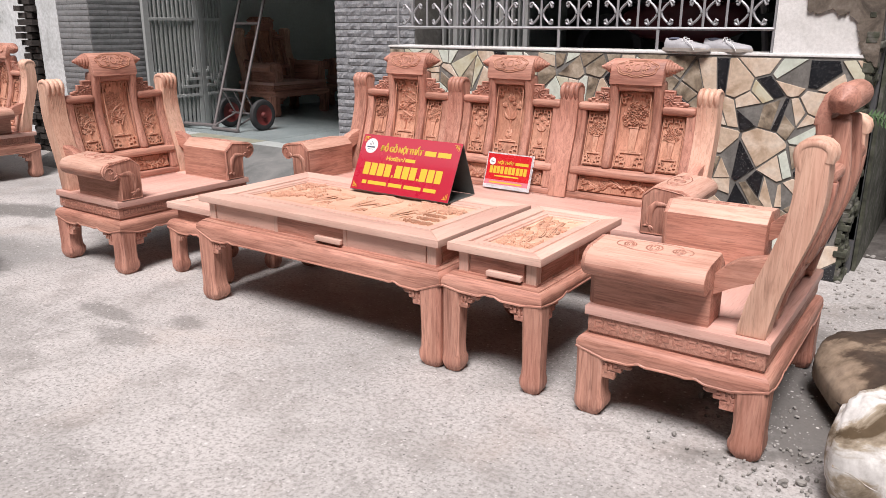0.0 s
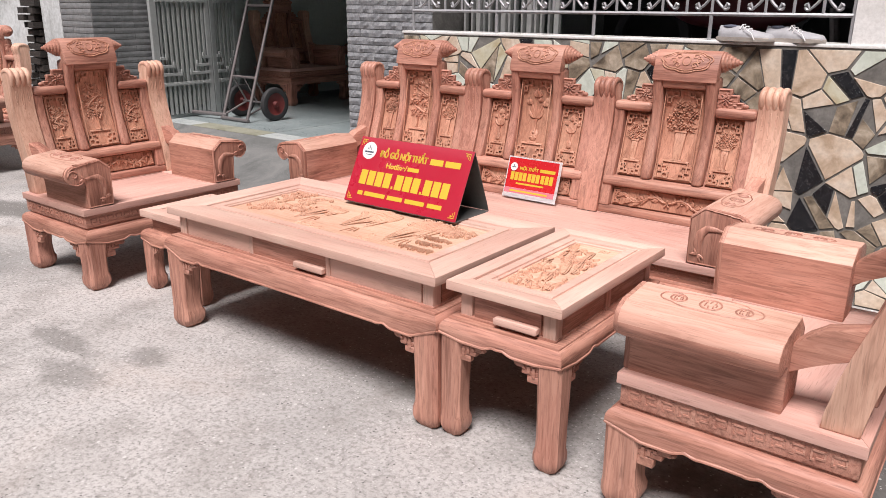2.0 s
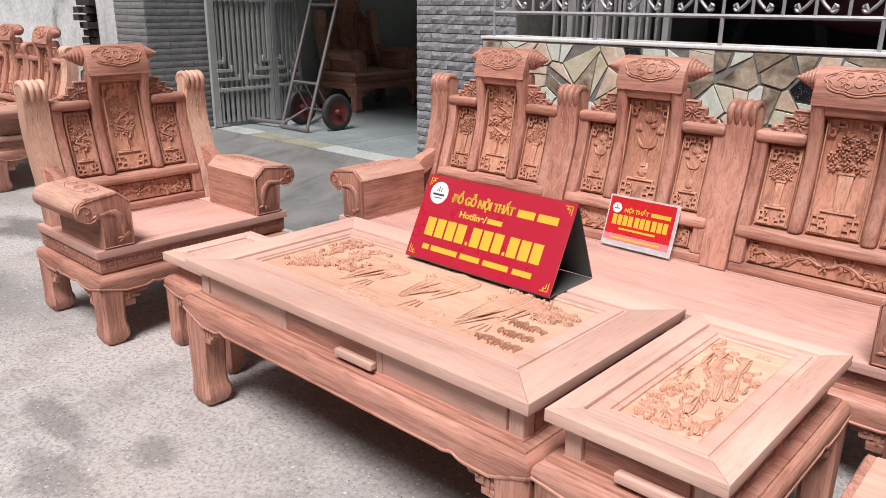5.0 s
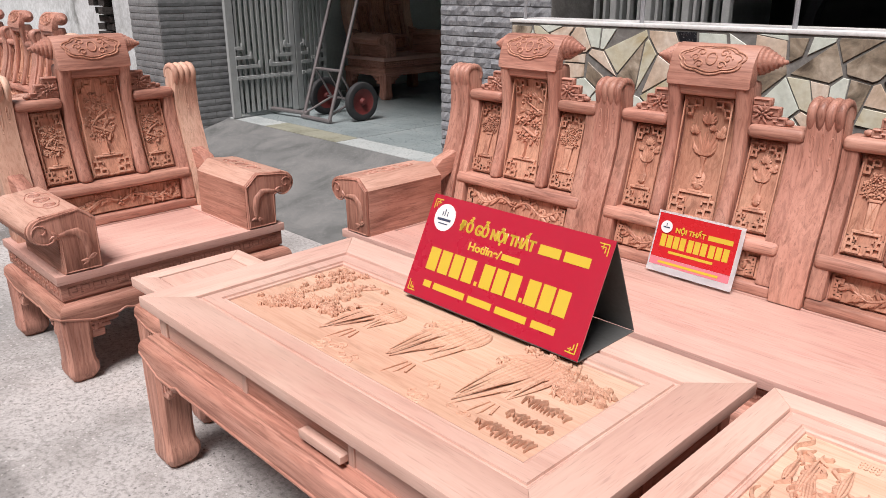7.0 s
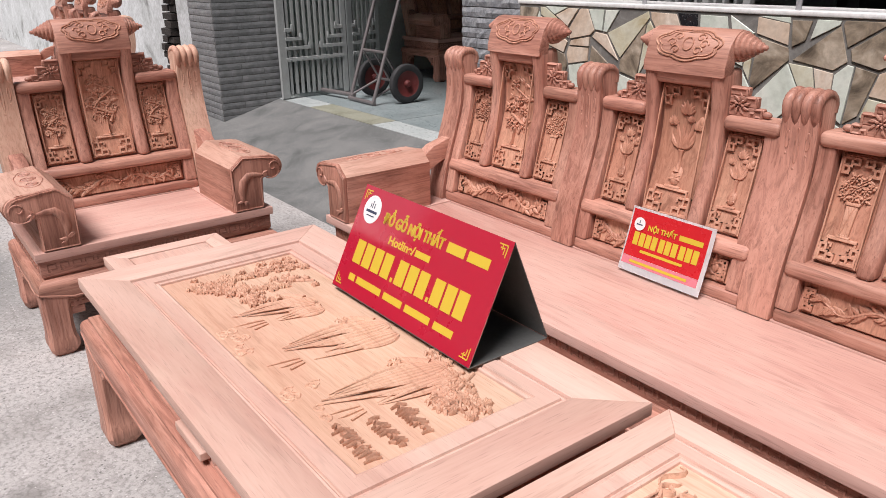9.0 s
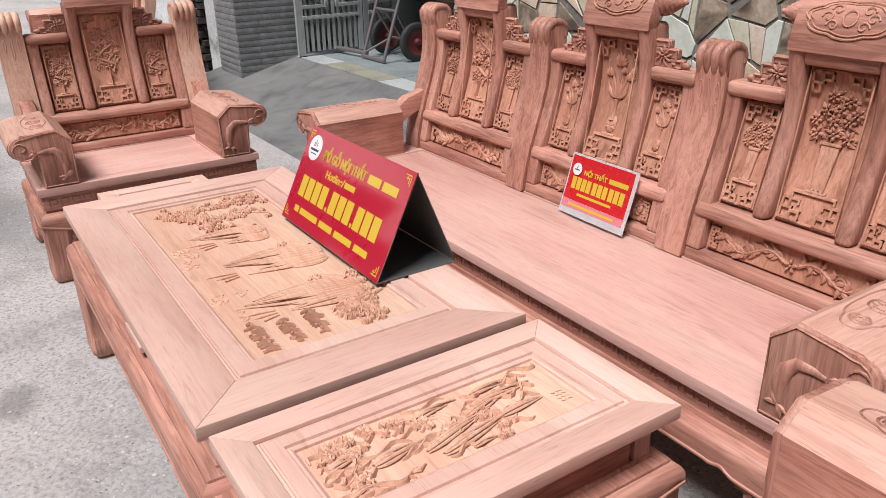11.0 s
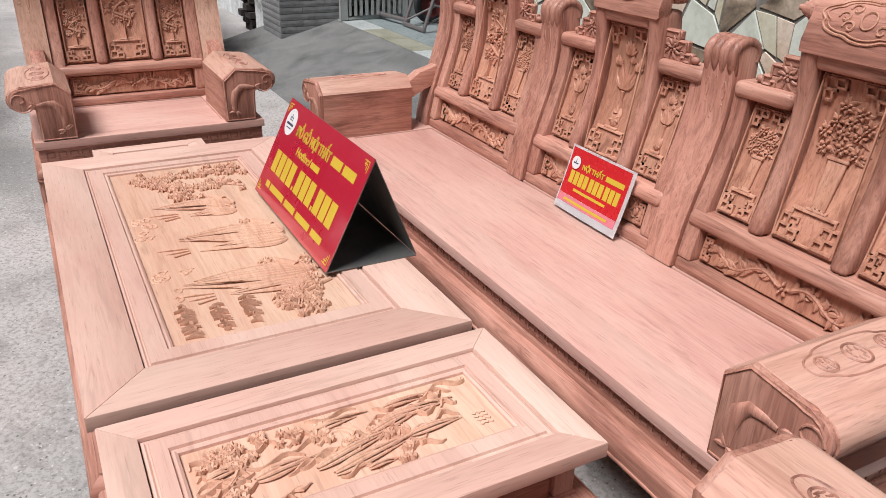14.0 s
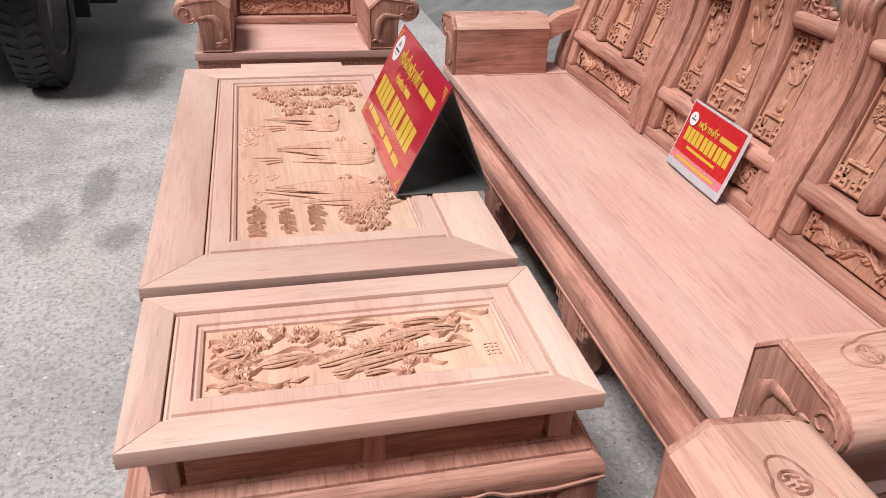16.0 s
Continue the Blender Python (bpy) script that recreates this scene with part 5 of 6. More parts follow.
for i in range(10):
    for j in range(11):
        x0, y0 = -8.6 + 0.5 * i, 4.94 + (0.22 if j else 0) + 0.5 * (j - 1 if j else 0)
        d = 0.22 if j == 0 else 0.5
        mat = FLOOR_TILE if j else (FLOOR_PALE, FLOOR_OLIVE, FLOOR_OLIVE, FLOOR_PALE, FLOOR_PALE)[(i + 2) % 5]
        key = (d, mat.name)
        if key not in shared:
            V, F = [], []
            quick_box(V, F, 0.002, 0.498, 0.002, d - 0.002, -0.012, 0)
            me = bpy.data.meshes.new("floor_tile")
            me.from_pydata(V, [], F)
            me.materials.append(mat)
            shared[key] = me
        if x0 < -4.0:
            ob = new("floor_tile", shared[key])
            ob.parent, ob.location = floor, (x0, y0, GZ + 0.0005 * ((i * 7 + j * 3) % 3))

# walls of the garage and the room behind the veranda
def slab(name, mat, label, *b6, cat="wall"):
    bm = bmesh.new()
    box(bm, *b6)
    return whole(name, bm, mat, label, cat, "", "structure")


slab("wall_garage_back", ROOM, "pale painted garage wall in shade", -9.0, -3.3, 9.2, 9.4, 0.2, 3.4)
slab("wall_garage_left", ROOM, "pale painted garage side wall", -8.15, -7.95, 4.62, 9.2, 0.0, 3.4)
slab("wall_garage_right", ROOM, "pale painted wall between garage and room", -3.68, -3.56, 5.12, 9.2, 0.0, 3.4)
slab("wall_above", HOUSE, "plain painted wall above garage opening", -7.75, -3.5, 5.0, 5.2, 2.75, 6.0)
slab("ceiling", ROOM, "plain garage ceiling", -9.0, -0.2, 5.2, 9.4, 3.2, 3.4, cat="ceiling")
# The unlit room's shade is put into these walls' colour
slab("wall_room_back", SHADE_TINT, "room wall behind grille, its shade put into the colour", -3.56, -0.2, 7.6, 7.8, 0.0, 3.4)
slab("wall_room_right", SHADE_TINT, "room side wall, its shade put into the colour", -0.42, -0.30, 4.75, 7.6, 0.0, 3.4)
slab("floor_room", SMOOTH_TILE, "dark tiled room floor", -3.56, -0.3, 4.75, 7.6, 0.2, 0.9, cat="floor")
slab("roof_veranda", HOUSE, "plain slab over grille", -3.7, -0.2, 4.4, 5.3, 2.75, 2.95, cat="roof")
slab("wall_upper", HOUSE, "plain painted upper wall", -3.5, -0.2, 4.55, 4.75, 2.95, 6.0)

# walls that close the lane; opposite, end and near ones are unseen additions
# Added tall and dark to cut low sky light under the furniture
slab("wall_lane_opposite", HOUSE, "unseen plain wall across lane, added to block low sky light", -13, 14, -5.4, -5.0, 0, 7.5)
# Added pale so the glossy sign has something bright to reflect
slab("wall_lane_end", PLASTER, "unseen pale wall at lane end, added for sign to reflect", -34, -33.5, -32, 12, 0, 8.5)
slab("wall_lane_near", HOUSE, "plain house front at near end of lane", 14, 14.4, -5.4, 12, 0, 8.5)
slab("wall_lane_left", STAINED, "stained plaster house wall", -33.5, -8.62, 4.55, 4.85, 0, 5.0)
slab("wall_plaster_strip", STAINED, "patchy white plastered wall strip", -8.27, -7.78, 4.46, 4.85, 0, 5.0)

# ---- tiled pillars ----
def tiled(name, label, x0, x1, y0, y1, z0, z1, faces, mat, rows=0.056, length=0.27, rough=1.0):
    root = thing(name, label, "pillar", "", "structure")
    bm = bmesh.new()
    box(bm, x0, x1, y0, y1, z0, 3.3)
    part("core", bm, GROUT, root)
    made = {}
    rng = random.Random(len(name))

    def tile(l, d, turn, at):
        key = (round(l, 3), d)
        if key not in made:
            V, F = [], []
            h = rows - 0.004
            nseg = 7
            rr = random.Random(int(l * 1000) + d)
            for i in range(nseg + 1):
                u = l * i / nseg
                o = [0.006 + rough * rr.uniform(-0.002, 0.007) for _ in range(3)]
                V += [(u, 0.0, 0), (u, -o[0] * 0.6, 0.002), (u, -o[1], h * 0.5), (u, -o[2] * 0.6, h - 0.002), (u, 0.0, h)]
            for i in range(nseg):
                a, c_ = 5 * i, 5 * (i + 1)
                F += [(a + k, c_ + k, c_ + k + 1, a + k + 1) for k in range(4)]
            F += [(0, 1, 2, 3, 4), tuple(5 * nseg + k for k in (4, 3, 2, 1, 0))]
            me = bpy.data.meshes.new("wall_tile")
            me.from_pydata(V, [], F)
            me.materials.append(mat)
            made[key] = me
        ob = new("wall_tile", made[key])
        ob.parent, ob.matrix_basis = root, pose(*at, 0, 0, turn)
    n = int((z1 - z0) / rows)
    for face in faces:
        a, b_ = (x0, x1) if face == "front" else (y0, y1)
        for j in range(n):
            z = z0 + j * rows
            u = a - (length * 0.5 if j % 2 else 0)
            while u < b_ - 0.002:
                s, e = max(u, a), min(u + length, b_)
                if e - s > 0.02:
                    d = rng.randrange(3)
                    if face == "front":
                        tile(round(e - s - 0.003, 3), d, 0, (s, y0, z))
                    elif face == "right":
                        tile(round(e - s - 0.003, 3), d, 90, (x1, s, z))
                    else:
                        tile(round(e - s - 0.003, 3), d, -90, (x0, e, z))
                u += length
    return root


tiled("pillar_right", "pillar clad in grey split-face tiles", -4.27, -3.46, 4.775, 5.4, 0.0, 2.2, ("front", "left"), SLATE)
tiled("pillar_left", "pillar clad in dark grey long tiles", -7.76, -7.20, 4.40, 4.98, 0.06, 2.2, ("front", "right"), SMOOTH_TILE, 0.056, 0.42, 0.12)

# the broken brick pier
pier = thing("brick_pier", "blackened broken brick pier against plaster wall", "pillar", "", "structure")
bm = bmesh.new()
box(bm, -8.60, -8.29, 4.50, 4.85, 0, 5.0)
part("core", bm, MORTAR, pier)
V, F = [], []
rng = random.Random(5)
quick_box(V, F, 0, 1, 0, 1, 0, 1)
me = bpy.data.meshes.new("brick")
me.from_pydata(V, [], F)
me.materials.append(OLD_BRICK)
for j in range(34):
    for i in range(2):
        ob = new("brick", me)
        w = rng.uniform(0.12, 0.17)
        ob.parent = pier
        ob.matrix_basis = pose(-8.60 + 0.155 * i + rng.uniform(-0.02, 0.02), 4.40 + rng.uniform(-0.03, 0.05), 0.0 + j * 0.072, rng.uniform(-2, 2), rng.uniform(-2, 2), rng.uniform(-6, 6)) @ Matrix.Diagonal((w, 0.16, 0.058, 1))

# ---- gate ----
gate = tagged(new("gate"), "grey folding iron gate standing open", "gate")


def gate_leaf(y0, y1, x, lean_x):
    """A leaf in the y, z plane; its far end lies lean_x further along x."""
    L = y1 - y0
    def put(name, a, b_, z0, z1, t=0.016, o=0.0, r=0.002):
        bm = bmesh.new()
        box(bm, o - t / 2, o + t / 2, a, b_, z0, z1, r, 1)
        ob = part(name, bm, GATE, gate)
        ob.matrix_basis = pose(x, y0, 0, 0, 0, -math.degrees(math.atan2(lean_x, L)))
    H0, H1 = GZ + 0.01, 2.6
    put("gate_stile", 0, 0.07, H0, H1, 0.04)
    put("gate_stile", L - 0.05, L, H0, H1, 0.04)
    n = max(3, int((L - 0.12) / 0.055))
    for i in range(n):
        yc = 0.07 + (L - 0.12) * (i + 0.5) / n
        put("gate_bar", yc - 0.013, yc + 0.013, H0 + 0.03, H1, 0.022)
    for z in (0.60, 1.415, 2.3):
        put("gate_rail", 0.06, L - 0.04, z, z + 0.035, 0.014, 0.020)
    for k, (w, z) in enumerate(((0.36, 0.70), (0.24, 0.78), (0.12, 0.86))):
        put("gate_fret", 0.06, 0.06 + w * L, z, z + 0.03, 0.014, 0.020)
        put("gate_fret", L - 0.04 - w * L, L - 0.04, z, z + 0.03, 0.014, 0.020)
        for yy in (0.06 + w * L - 0.02, L - 0.04 - w * L):
            put("gate_fret", yy, yy + 0.02, z, z + 0.06, 0.018, 0.022)
    for i in range(n):
        yc = 0.07 + (L - 0.12) * (i + 0.5) / n
        for z in (0.617, 1.432):
            bm = bmesh.new()
            blob(bm, (0.029, yc, z), (0.006, 0.009, 0.009))
            ob = part("rivet", bm, GATE, gate)
            ob.matrix_basis = pose(x, y0, 0, 0, 0, -math.degrees(math.atan2(lean_x, L)))


gate_leaf(4.93, 5.62, -7.10, -0.02)
gate_leaf(5.63, 6.05, -7.12, -0.10)

# ---- hand truck ----
cart = thing("hand_truck", "steel tube sack truck with red wheels on tiled floor", "hand truck")


def cart_bar(name, pts, r, mat=STEEL):
    bm = bmesh.new()
    tube(bm, pts, r, 10)
    part(name, bm, mat, cart)


CART_W, WHEEL_R = 0.38, 0.168


def rail_at(z):
    return 0.36 * z


for y in (0.0, CART_W):
    cart_bar("rail", [(0, y, 0.02), (rail_at(0.6), y, 0.62), (rail_at(1.65), y, 1.67)], 0.0165)
for z in (0.43, 1.12, 1.64):
    cart_bar("rung", [(rail_at(z), 0, z), (rail_at(z), CART_W, z)], 0.0135)
cart_bar("toe_bar", [(0, -0.02, 0.022), (0, CART_W + 0.02, 0.022)], 0.018)
cart_bar("toe_prong", [(0.02, CART_W - 0.04, 0.05), (-0.05, CART_W + 0.52, 0.05)], 0.020)
for y in (0.02, CART_W - 0.02):
    cart_bar("brace", [(rail_at(0.42), y, 0.42), (0.30, y, WHEEL_R)], 0.010)
    cart_bar("brace", [(0.02, y, 0.06), (0.30, y, WHEEL_R)], 0.010)
cart_bar("brace", [(rail_at(0.42), CART_W / 2, 0.42), (0.30, CART_W / 2, WHEEL_R)], 0.008)
cart_bar("axle", [(0.30, -0.10, WHEEL_R), (0.30, CART_W + 0.10, WHEEL_R)], 0.011)
for y in (-0.075, CART_W + 0.075):
    bm = bmesh.new()
    R = WHEEL_R
    lathe(bm, [(R * 0.66, -0.026), (R * 0.84, -0.033), (R * 0.955, -0.026), (R, -0.010), (R, 0.010), (R * 0.955, 0.026), (R * 0.84, 0.033), (R * 0.66, 0.026)], pose(0.30, y, R, 90, 0, 0), 32, True)
    wheel = part("wheel", bm, RUBBER, cart)
    bm = bmesh.new()
    lathe(bm, [(0.018, -0.040), (0.028, -0.030), (0.034, -0.012), (R * 0.60, -0.018), (R * 0.67, -0.026), (R * 0.67, 0.026), (R * 0.60, 0.018), (0.034, 0.012), (0.028, 0.030), (0.018, 0.040)], pose(0.30, y, R, 90, 0, 0), 24)
    part("rim", bm, RED_RIM, wheel)
cart.matrix_basis = pose(-6.28, 5.375, GZ, 0, 0, 90)

# ---- mosaic wall with grille ----
def clipped(poly, p, q):
    """The part of a polygon nearer to p than to q."""
    mx, mz, nx, nz = (p[0] + q[0]) / 2, (p[1] + q[1]) / 2, q[0] - p[0], q[1] - p[1]
    out = []
    for a, b_ in zip(poly, poly[1:] + poly[:1]):
        da, db = (a[0] - mx) * nx + (a[1] - mz) * nz, (b_[0] - mx) * nx + (b_[1] - mz) * nz
        if da <= 0:
            out.append(a)
        if da * db < 0:
            k = da / (da - db)
            out.append((a[0] + k * (b_[0] - a[0]), a[1] + k * (b_[1] - a[1])))
    return out


MX0, MX1, MZ = -3.50, -0.34, 1.222
dado = thing("wall_mosaic", "low wall of broken marble pieces in grey grout", "wall", "", "structure")
bm = bmesh.new()
box(bm, MX0, MX1, 4.512, 4.75, 0, MZ)
part("bed", bm, GROUT, dado)
rng = random.Random(21)
seeds = []
tries = 0
while len(seeds) < 185 and tries < 9000:
    tries += 1
    p = (rng.uniform(MX0, MX1), rng.uniform(0.0, MZ))
    gap = rng.choice((0.085, 0.12, 0.15, 0.21))
    if all(math.dist(p, s) > gap for s in seeds):
        seeds.append(p)
pieces = []
for i, p in enumerate(seeds):
    poly = [(MX0 + 0.004, 0.004), (MX1 - 0.004, 0.004), (MX1 - 0.004, MZ - 0.006), (MX0 + 0.004, MZ - 0.006)]
    for q in seeds:
        if q != p and math.dist(p, q) < 1.0:
            poly = clipped(poly, p, q)
    if len(poly) < 3:
        continue
    shards = [poly]
    if rng.random() < 0.6:
        mx, mz, g = p[0], p[1], rng.uniform(0, math.pi)
        o = rng.uniform(-0.02, 0.02)
        q1 = (mx + math.cos(g) * (o + 0.01), mz + math.sin(g) * (o + 0.01))
        q2 = (mx + math.cos(g) * (o - 0.01), mz + math.sin(g) * (o - 0.01))
        shards = [s for s in (clipped(poly, q1, q2), clipped(poly, q2, q1)) if len(s) > 2]
    pieces += shards
for poly in pieces:
    cx, cz = sum(a for a, _ in poly) / len(poly), sum(a for _, a in poly) / len(poly)
    R = max(math.dist((cx, cz), a) for a in poly)
    k = 1 - rng.uniform(0.004, 0.011) / R
    pts = [(cx + (a - cx) * k * rng.uniform(0.94, 1.0), cz + (c_ - cz) * k * rng.uniform(0.94, 1.0)) for a, c_ in poly]
    pts = [a for a, b_ in zip(pts, pts[1:] + pts[:1]) if math.dist(a, b_) > 0.012]
    while len(pts) > 4 and rng.random() < 0.45:
        pts.pop(rng.randrange(len(pts)))
    if len(pts) < 3:
        continue
    bm = bmesh.new()
    prism(bm, pts, "y", 4.508 - rng.uniform(0, 0.003), 4.516, 0.0008, 1)
    mat = rng.choices((CREAM, BROWN, GREENISH, YELLOW, BLACK), (28, 24, 28, 16, 4) if cx < -1.75 else (38, 20, 13, 7, 22))[0]
    part("stone_piece", bm, mat, dado)

bm = bmesh.new()
box(bm, MX0 - 0.01, MX1 - 0.02, 4.506, 4.76, MZ, 1.238, 0.003)
whole("window_sill", bm, PLASTER, "white rendered sill on mosaic wall", "window sill", "", "structure")

bm = bmesh.new()
box(bm, -0.815, MX1, 4.515, 4.75, 1.238, 2.75)
whole("wall_plaster_end", bm, PLASTER, "white plastered wall end beside grille", "wall", "", "structure")

# fallen plaster: rough mortar showing at the wall's end
bm = bmesh.new()
rng = random.Random(8)
ring = [(-0.69, 1.60), (-0.66, 1.46), (-0.60, 1.44), (-0.55, 1.47), (-0.50, 1.43), (-0.46, 1.45), (-0.42, 1.40), (-0.40, 1.34), (-0.385, 1.27), (-0.36, 1.22), (-0.30, 1.18), (-0.30, 2.70), (-0.62, 2.70), (-0.66, 2.1)]
fine_ring = []
for a, b_ in zip(ring, ring[1:] + ring[:1]):
    for k in range(6):
        fine_ring.append((a[0] + (b_[0] - a[0]) * k / 6 + rng.uniform(-0.009, 0.009), a[1] + (b_[1] - a[1]) * k / 6 + rng.uniform(-0.009, 0.009)))
prism(bm, fine_ring, "y", 4.503, 4.6)
whole("wall_bare_patch", bm, MORTAR, "crumbled bare mortar where plaster has fallen", "wall", "", "structure")
bm = bmesh.new()
for j in range(110):
    z = j * 0.025
    x = MX1 + 0.02 + 0.03 * noise.noise(Vector((0, 3.1, z * 6))) + rng.uniform(-0.008, 0.012)
    for y_ in (4.50, 4.59, 4.68):
        box(bm, MX1 - 0.03, x + rng.uniform(-0.012, 0.012), y_ + rng.uniform(0, 0.012), y_ + 0.098, z - 0.004, z + 0.028 + rng.uniform(0, 0.008), 0.006, 1)
whole("wall_broken_edge", bm, MOSSY, "ragged broken masonry at wall end", "wall", "", "structure")

grille = thing("window_grille", "silver painted wrought iron window grille with scrolls", "window grille", "", "structure")


def iron(name, pts, r, n=6):
    bm = bmesh.new()
    tube(bm, pts, r, n)
    part(name, bm, GRILLE, grille)


GX0, GX1, GY = -3.43, -0.825, 4.53
for z in (1.365, 2.1, 2.7):
    iron("rail", [(GX0, GY, z), (GX1, GY, z)], 0.011)
PN = 10
pit = (GX1 - GX0) / PN
for i in range(PN + 1):
    iron("bar", [(GX0 + pit * i, GY, 1.365 if i % 5 else 1.235), (GX0 + pit * i, GY, 2.7)], 0.008)
for x in (GX0 + pit * 2.5, GX0 + pit * 5, GX0 + pit * 7.5):
    iron("bar", [(x, GY, 1.236), (x, GY, 1.37)], 0.010)
for i in range(PN):
    x = GX0 + pit * (i + 0.5)
    iron("bar", [(x, GY, 1.365), (x, GY, 2.7)], 0.008)
    for s in (-1, 1):
        pts = []
        for k in range(37):
            f = k / 36
            if f < 0.33:
                a, r = f / 0.33 * 4.6, 0.010 + 0.012 * f / 0.33
                pts.append((x + s * (0.066 - r * math.cos(a) * 0.9), GY, 1.405 - r * math.sin(a) * 0.9 - 0.004))
            elif f > 0.67:
                a, r = (1 - f) / 0.33 * 4.6, 0.010 + 0.012 * (1 - f) / 0.33
                pts.append((x + s * (0.066 - r * math.cos(a) * 0.9), GY, 1.505 + r * math.sin(a) * 0.9 + 0.004))
            else:
                g = (f - 0.33) / 0.34
                pts.append((x + s * (0.062 - 0.048 * math.sin(math.pi * g)), GY, 1.39 + 0.128 * g))
        iron("scroll", pts, 0.0075)

# pale folding shutter behind the grille
shutter = thing("window_shutter", "pale grey slatted folding shutter half closed", "shutter", "", "structure")
for i in range(17):
    x = -3.54 + 0.052 * i
    bm = bmesh.new()
    box(bm, x, x + (0.020 if i % 4 else 0.040), 5.10 + 0.012 * (i % 2), 5.135 + 0.012 * (i % 2), 0.9, 2.7, 0.003, 1)
    part("slat", bm, SHUTTER if i % 5 else GATE, shutter)

# a parked motorcycle, barely seen in the dark room
bike = thing("motorcycle", "dark red motorcycle parked in unlit room", "motorcycle")
for x in (-2.35, -1.15):
    bm = bmesh.new()
    lathe(bm, [(0.22, -0.04), (0.28, -0.03), (0.29, 0.0), (0.28, 0.03), (0.22, 0.04)], pose(x, 5.9, 1.19, 90, 0, 0), 24, True)
    part("tyre", bm, RUBBER, bike)
bm = bmesh.new()
blob(bm, (-1.75, 5.9, 1.42), (0.52, 0.14, 0.17), 3)
part("body", bm, CLOTH, bike)
bm = bmesh.new()
blob(bm, (-1.95, 5.9, 1.60), (0.36, 0.12, 0.07), 3)
part("saddle", bm, RUBBER, bike)
bm = bmesh.new()
tube(bm, [(-1.28, 5.62, 1.80), (-1.24, 5.9, 1.76), (-1.28, 6.18, 1.80)], 0.018, 8)
tube(bm, [(-1.24, 5.9, 1.76), (-1.15, 5.9, 1.19)], 0.03, 8)
part("handlebar", bm, STEEL, bike)


# ---- shoes ----
def shoe(name):
    root = thing(name, "worn white trainer on window sill", "shoe", "pair of shoes")
    bm = bmesh.new()
    n = 26
    rows = []
    for i in range(n + 1):
        t_ = i / n
        w = 0.034 + 0.012 * math.sin(math.pi * min(1, t_ * 1.1)) + 0.008 * math.exp(-((t_ - 0.70) / 0.16) ** 2)
        if t_ > 0.9:
            w *= math.sqrt(max(0.02, 1 - ((t_ - 0.9) / 0.1) ** 2))
        if t_ < 0.06:
            w *= 0.75 + 0.25 * t_ / 0.06
        h = 0.085 - 0.006 * math.sin(math.pi * min(1, t_ / 0.35)) if t_ < 0.35 else 0.085 - 0.047 * ((t_ - 0.35) / 0.55) ** 0.8 if t_ < 0.9 else 0.038 * math.sqrt(max(0.05, 1 - ((t_ - 0.9) / 0.1) ** 2))
        rows.append([bm.verts.new((0.28 * t_, w * math.cos(a) * (1 if math.sin(a) < 0.6 else 0.8), 0.012 + 0.74 * h * max(0, math.sin(a)) ** 0.8)) for a in np.linspace(0, math.pi, 13)])
    for a, b_ in zip(rows, rows[1:]):
        for k in range(12):
            bm.faces.new((a[k], a[k + 1], b_[k + 1], b_[k]))
    bm.faces.new(rows[0]), bm.faces.new(rows[-1])
    part("upper", bm, SHOE, root, "", 60)
    bm = bmesh.new()
    outline = [(0.285 * t_ - 0.003, s * (0.037 + 0.011 * math.sin(math.pi * t_) + 0.007 * math.exp(-((t_ - 0.7) / 0.16) ** 2)) * math.sqrt(max(0.03, 1 - max(0, (t_ - 0.88) / 0.12) ** 2))) for s, seq in ((1, range(15)), (-1, range(14, -1, -1))) for t_ in [q / 14 for q in seq]]
    prism(bm, outline, "z", 0.0, 0.020, 0.004)
    part("sole", bm, SHOE_SOLE, root)
    bm = bmesh.new()
    blob(bm, (0.052, 0, 0.069), (0.042, 0.024, 0.010), 2)
    part("opening", bm, SHOE_DARK, root)
    bm = bmesh.new()
    for i in range(5):
        x = 0.115 + 0.018 * i
        z = 0.077 - 0.009 * i
        tube(bm, [(x, -0.030, z - 0.020), (x + 0.004, -0.014, z + 0.002), (x + 0.006, 0.014, z + 0.002), (x, 0.030, z - 0.020)], 0.003, 5)
    tube(bm, [(0.12, -0.02, 0.078), (0.15, -0.045, 0.060), (0.19, -0.058, 0.04), (0.21, -0.062, 0.010)], 0.0025, 5)
    part("laces", bm, SIGN_WHITE, root)
    return root


shoe("shoe").matrix_basis = pose(-1.425, 4.545, 1.238, 0, 0, -10)
copy_thing(bpy.data.objects["shoe"], pose(-1.205, 4.575, 1.238, 0, 0, -8))

